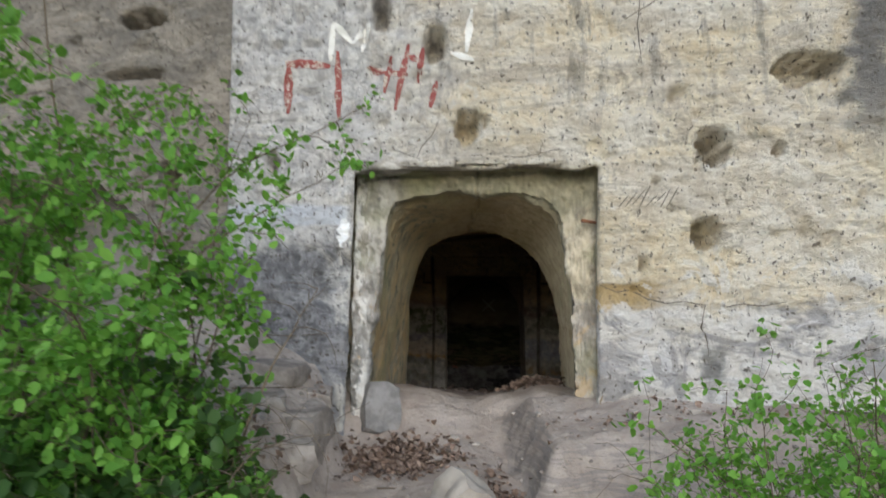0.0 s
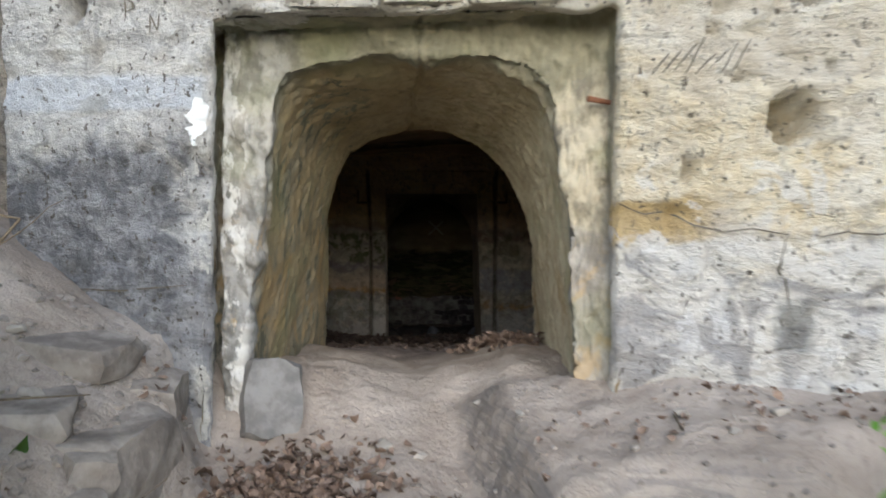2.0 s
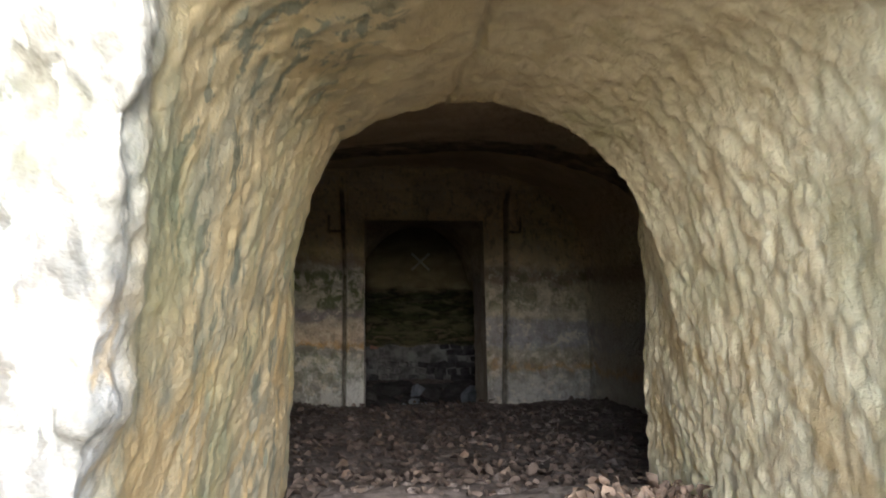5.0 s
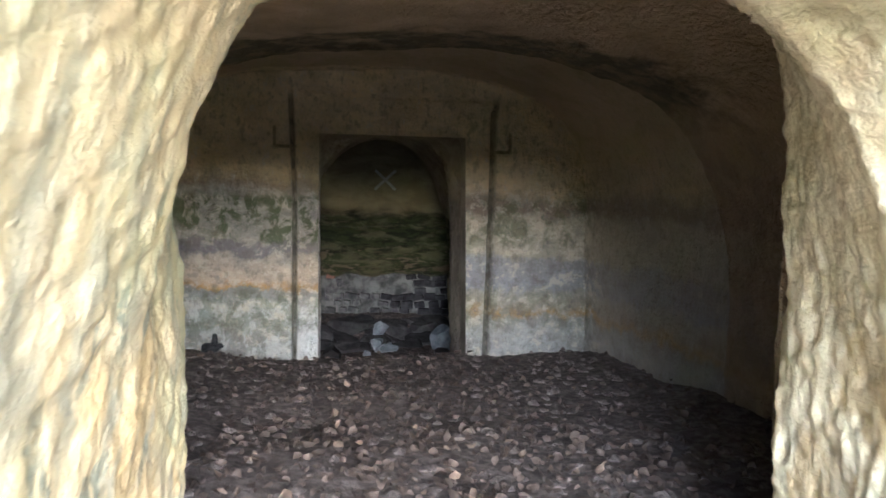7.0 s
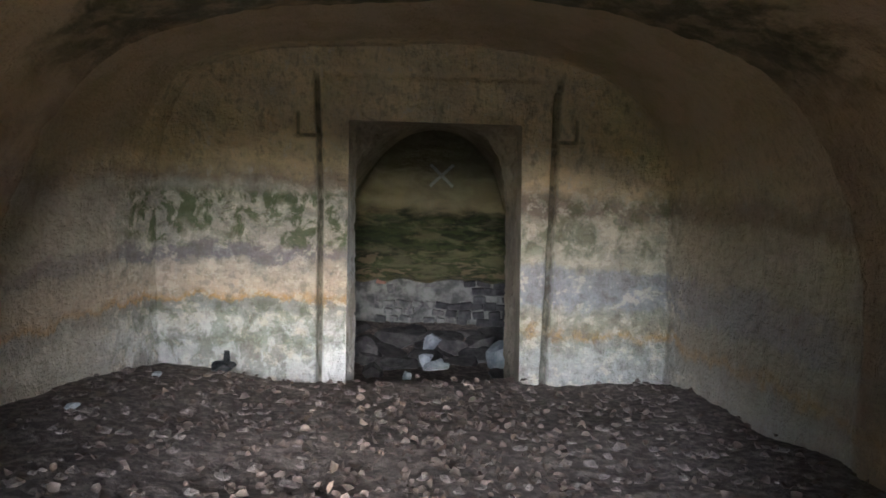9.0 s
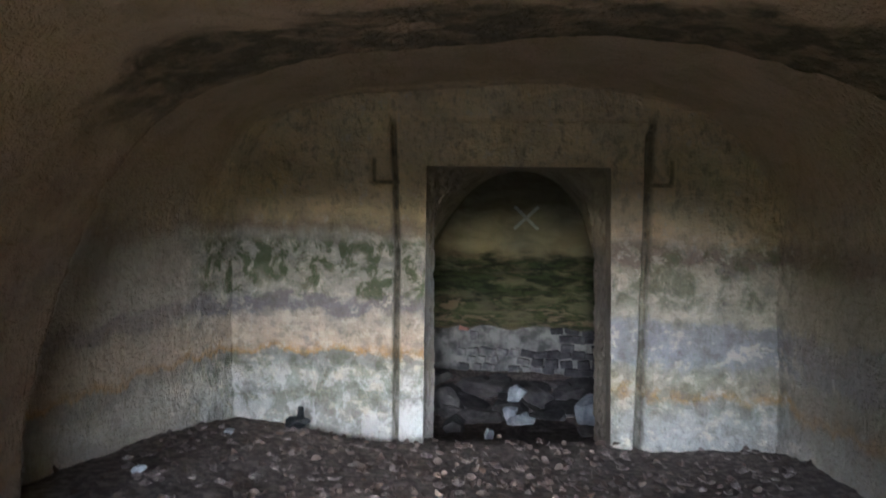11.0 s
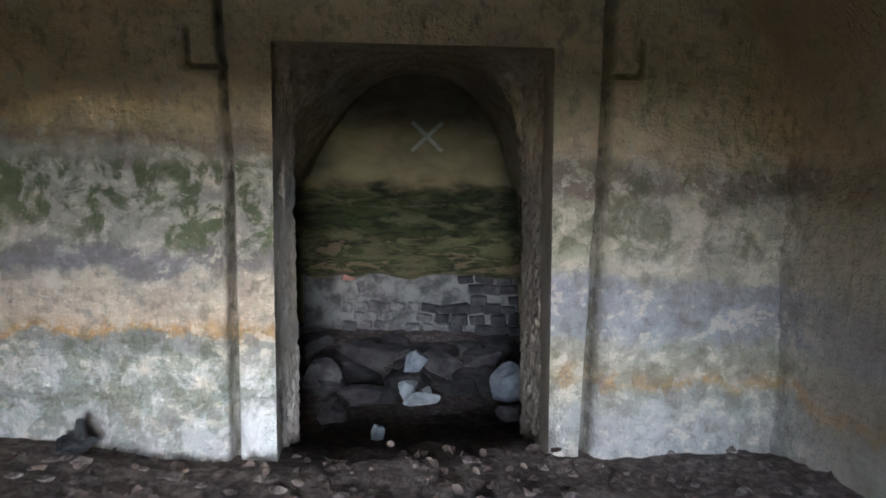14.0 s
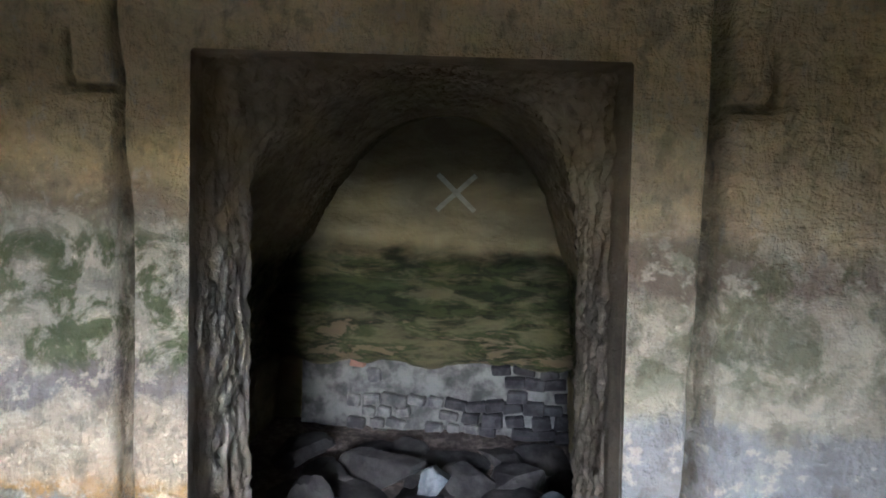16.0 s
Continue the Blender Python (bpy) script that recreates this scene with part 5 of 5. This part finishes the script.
M_SPOT = paint_material("white_plaster_spot", (0.80, 0.80, 0.78), 0.58)
stroke("plaster_spot", [(-0.80, 2.31), (-0.795, 2.36), (-0.78, 2.42), (-0.775, 2.47), (-0.785, 2.52), (-0.78, 2.55)], 0.085, M_SPOT, "bright white plaster patch beside the doorway", "plaster", "", 0.4)
# dark bands drawing the shade inside scratches and cracks
M_SCRATCH = simple_material("scratch_shadow", (0.14, 0.125, 0.10), (0.22, 0.19, 0.15), 20)
for i in range(8):
    x0 = 1.38 + 0.05 * i
    stroke("chisel_scratch", [(x0 - 0.05, 2.60 + 0.01 * (i % 3)), (x0 + 0.03 + 0.01 * (i % 3), 2.70 + 0.02 * (i % 4))], 0.008, M_SCRATCH, "dark chisel scratch in the sandstone", "scratch", "chisel scratches")
for pts in ([(-0.38, 3.10), (-0.20, 3.02), (0.05, 3.01), (0.30, 3.03), (0.62, 3.01), (0.9, 3.06)], [(-0.20, 3.02), (-0.16, 3.12), (-0.08, 3.20), (-0.03, 3.32)], [(1.21, 2.02), (1.33, 1.97), (1.45, 1.985), (1.55, 1.92), (1.68, 1.885), (1.80, 1.90), (1.95, 1.87)], [(2.1, 1.86), (2.22, 1.885), (2.35, 1.87), (2.5, 1.90)], [(1.95, 1.88), (1.93, 1.72), (1.97, 1.60), (1.98, 1.50)], [(1.5, 4.3), (1.47, 4.0), (1.50, 3.7)], [(-1.75, 1.62), (-1.2, 1.60), (-0.85, 1.63)]):
    stroke("rock_crack", pts, 0.008, M_SCRATCH, "thin dark crack in the sandstone face", "crack", "cracks")
for pts in ([(-1.01, 2.86), (-1.012, 2.955)], [(-1.012, 2.955), (-0.972, 2.87)], [(-0.972, 2.87), (-0.966, 2.96)], [(-1.135, 2.92), (-1.13, 3.03)], [(-1.13, 3.03), (-1.095, 3.01), (-1.10, 2.98), (-1.13, 2.97)]):
    stroke("letter_scratch", pts, 0.009, M_SCRATCH, "thin scratched letter stroke in the pale sandstone", "scratch", "scratched letters")
# loose slabs breaking from the lintel
for k, (x, z, w, hgt) in enumerate(((-0.10, 2.985, 0.46, 0.075), (0.32, 2.995, 0.40, 0.065), (0.74, 2.975, 0.44, 0.05), (-0.36, 2.965, 0.22, 0.05))):
    y = float(facade_depth(np.array([x]), np.array([z]))[0])
    tagged(block("lintel_flake", x, y + 0.075, z, (w, 0.24, hgt), (3, 2 - k, -11), 90 + 7 * k, M_FACADE, "thin cracked sandstone slab along the lintel", "rock"), group="lintel slabs")
# rusty iron peg in the right side of the recess
M_RUST = simple_material("rusty_iron", (0.13, 0.055, 0.03), (0.24, 0.11, 0.06), 30, 0.8)
bm = bmesh.new()
bmesh.ops.create_cone(bm, cap_ends=True, segments=10, radius1=0.016, radius2=0.012, depth=0.16, matrix=Matrix.Rotation(radians(90), 4, "Y"))
bmesh.ops.bevel(bm, geom=bm.edges[:], offset=0.003, segments=1, affect="EDGES")
peg = part("iron_peg", bm, M_RUST, None)
peg.matrix_world = pose(1.17, 5.60, 2.52, 0, 6, 10)
tagged(peg, "short rusty iron peg set into the doorway recess", "peg")
# chalk cross on the end wall
M_CHALK = simple_material("pale_chalk", (0.26, 0.26, 0.21), (0.36, 0.36, 0.29), 20)
for s in (-1, 1):
    t = np.linspace(-0.14, 0.14, 9)
    xs, zs = 1.36 + t, 2.16 + s * t * 0.95
    rows = []
    for o in (-0.013, 0.013):
        e = np.c_[xs - s * o, xs * 0, zs + o]
        q = np.c_[e[:, 0], e[:, 0] * 0, e[:, 2]]
        rows.append(np.c_[e[:, 0], 16.62 - 0.15 * e[:, 0] - 0.28 - 0.02 * fbm(q, 3, 4, 81, (1, 1, 3)) - 0.012, e[:, 2]])
    g = np.array(rows)
    tagged(mesh_object("chalk_stroke", g.reshape(-1, 3), grid_faces(*g.shape[:2]), M_CHALK), "pale chalk stroke of a cross on the end wall", "graffiti", "chalk cross")
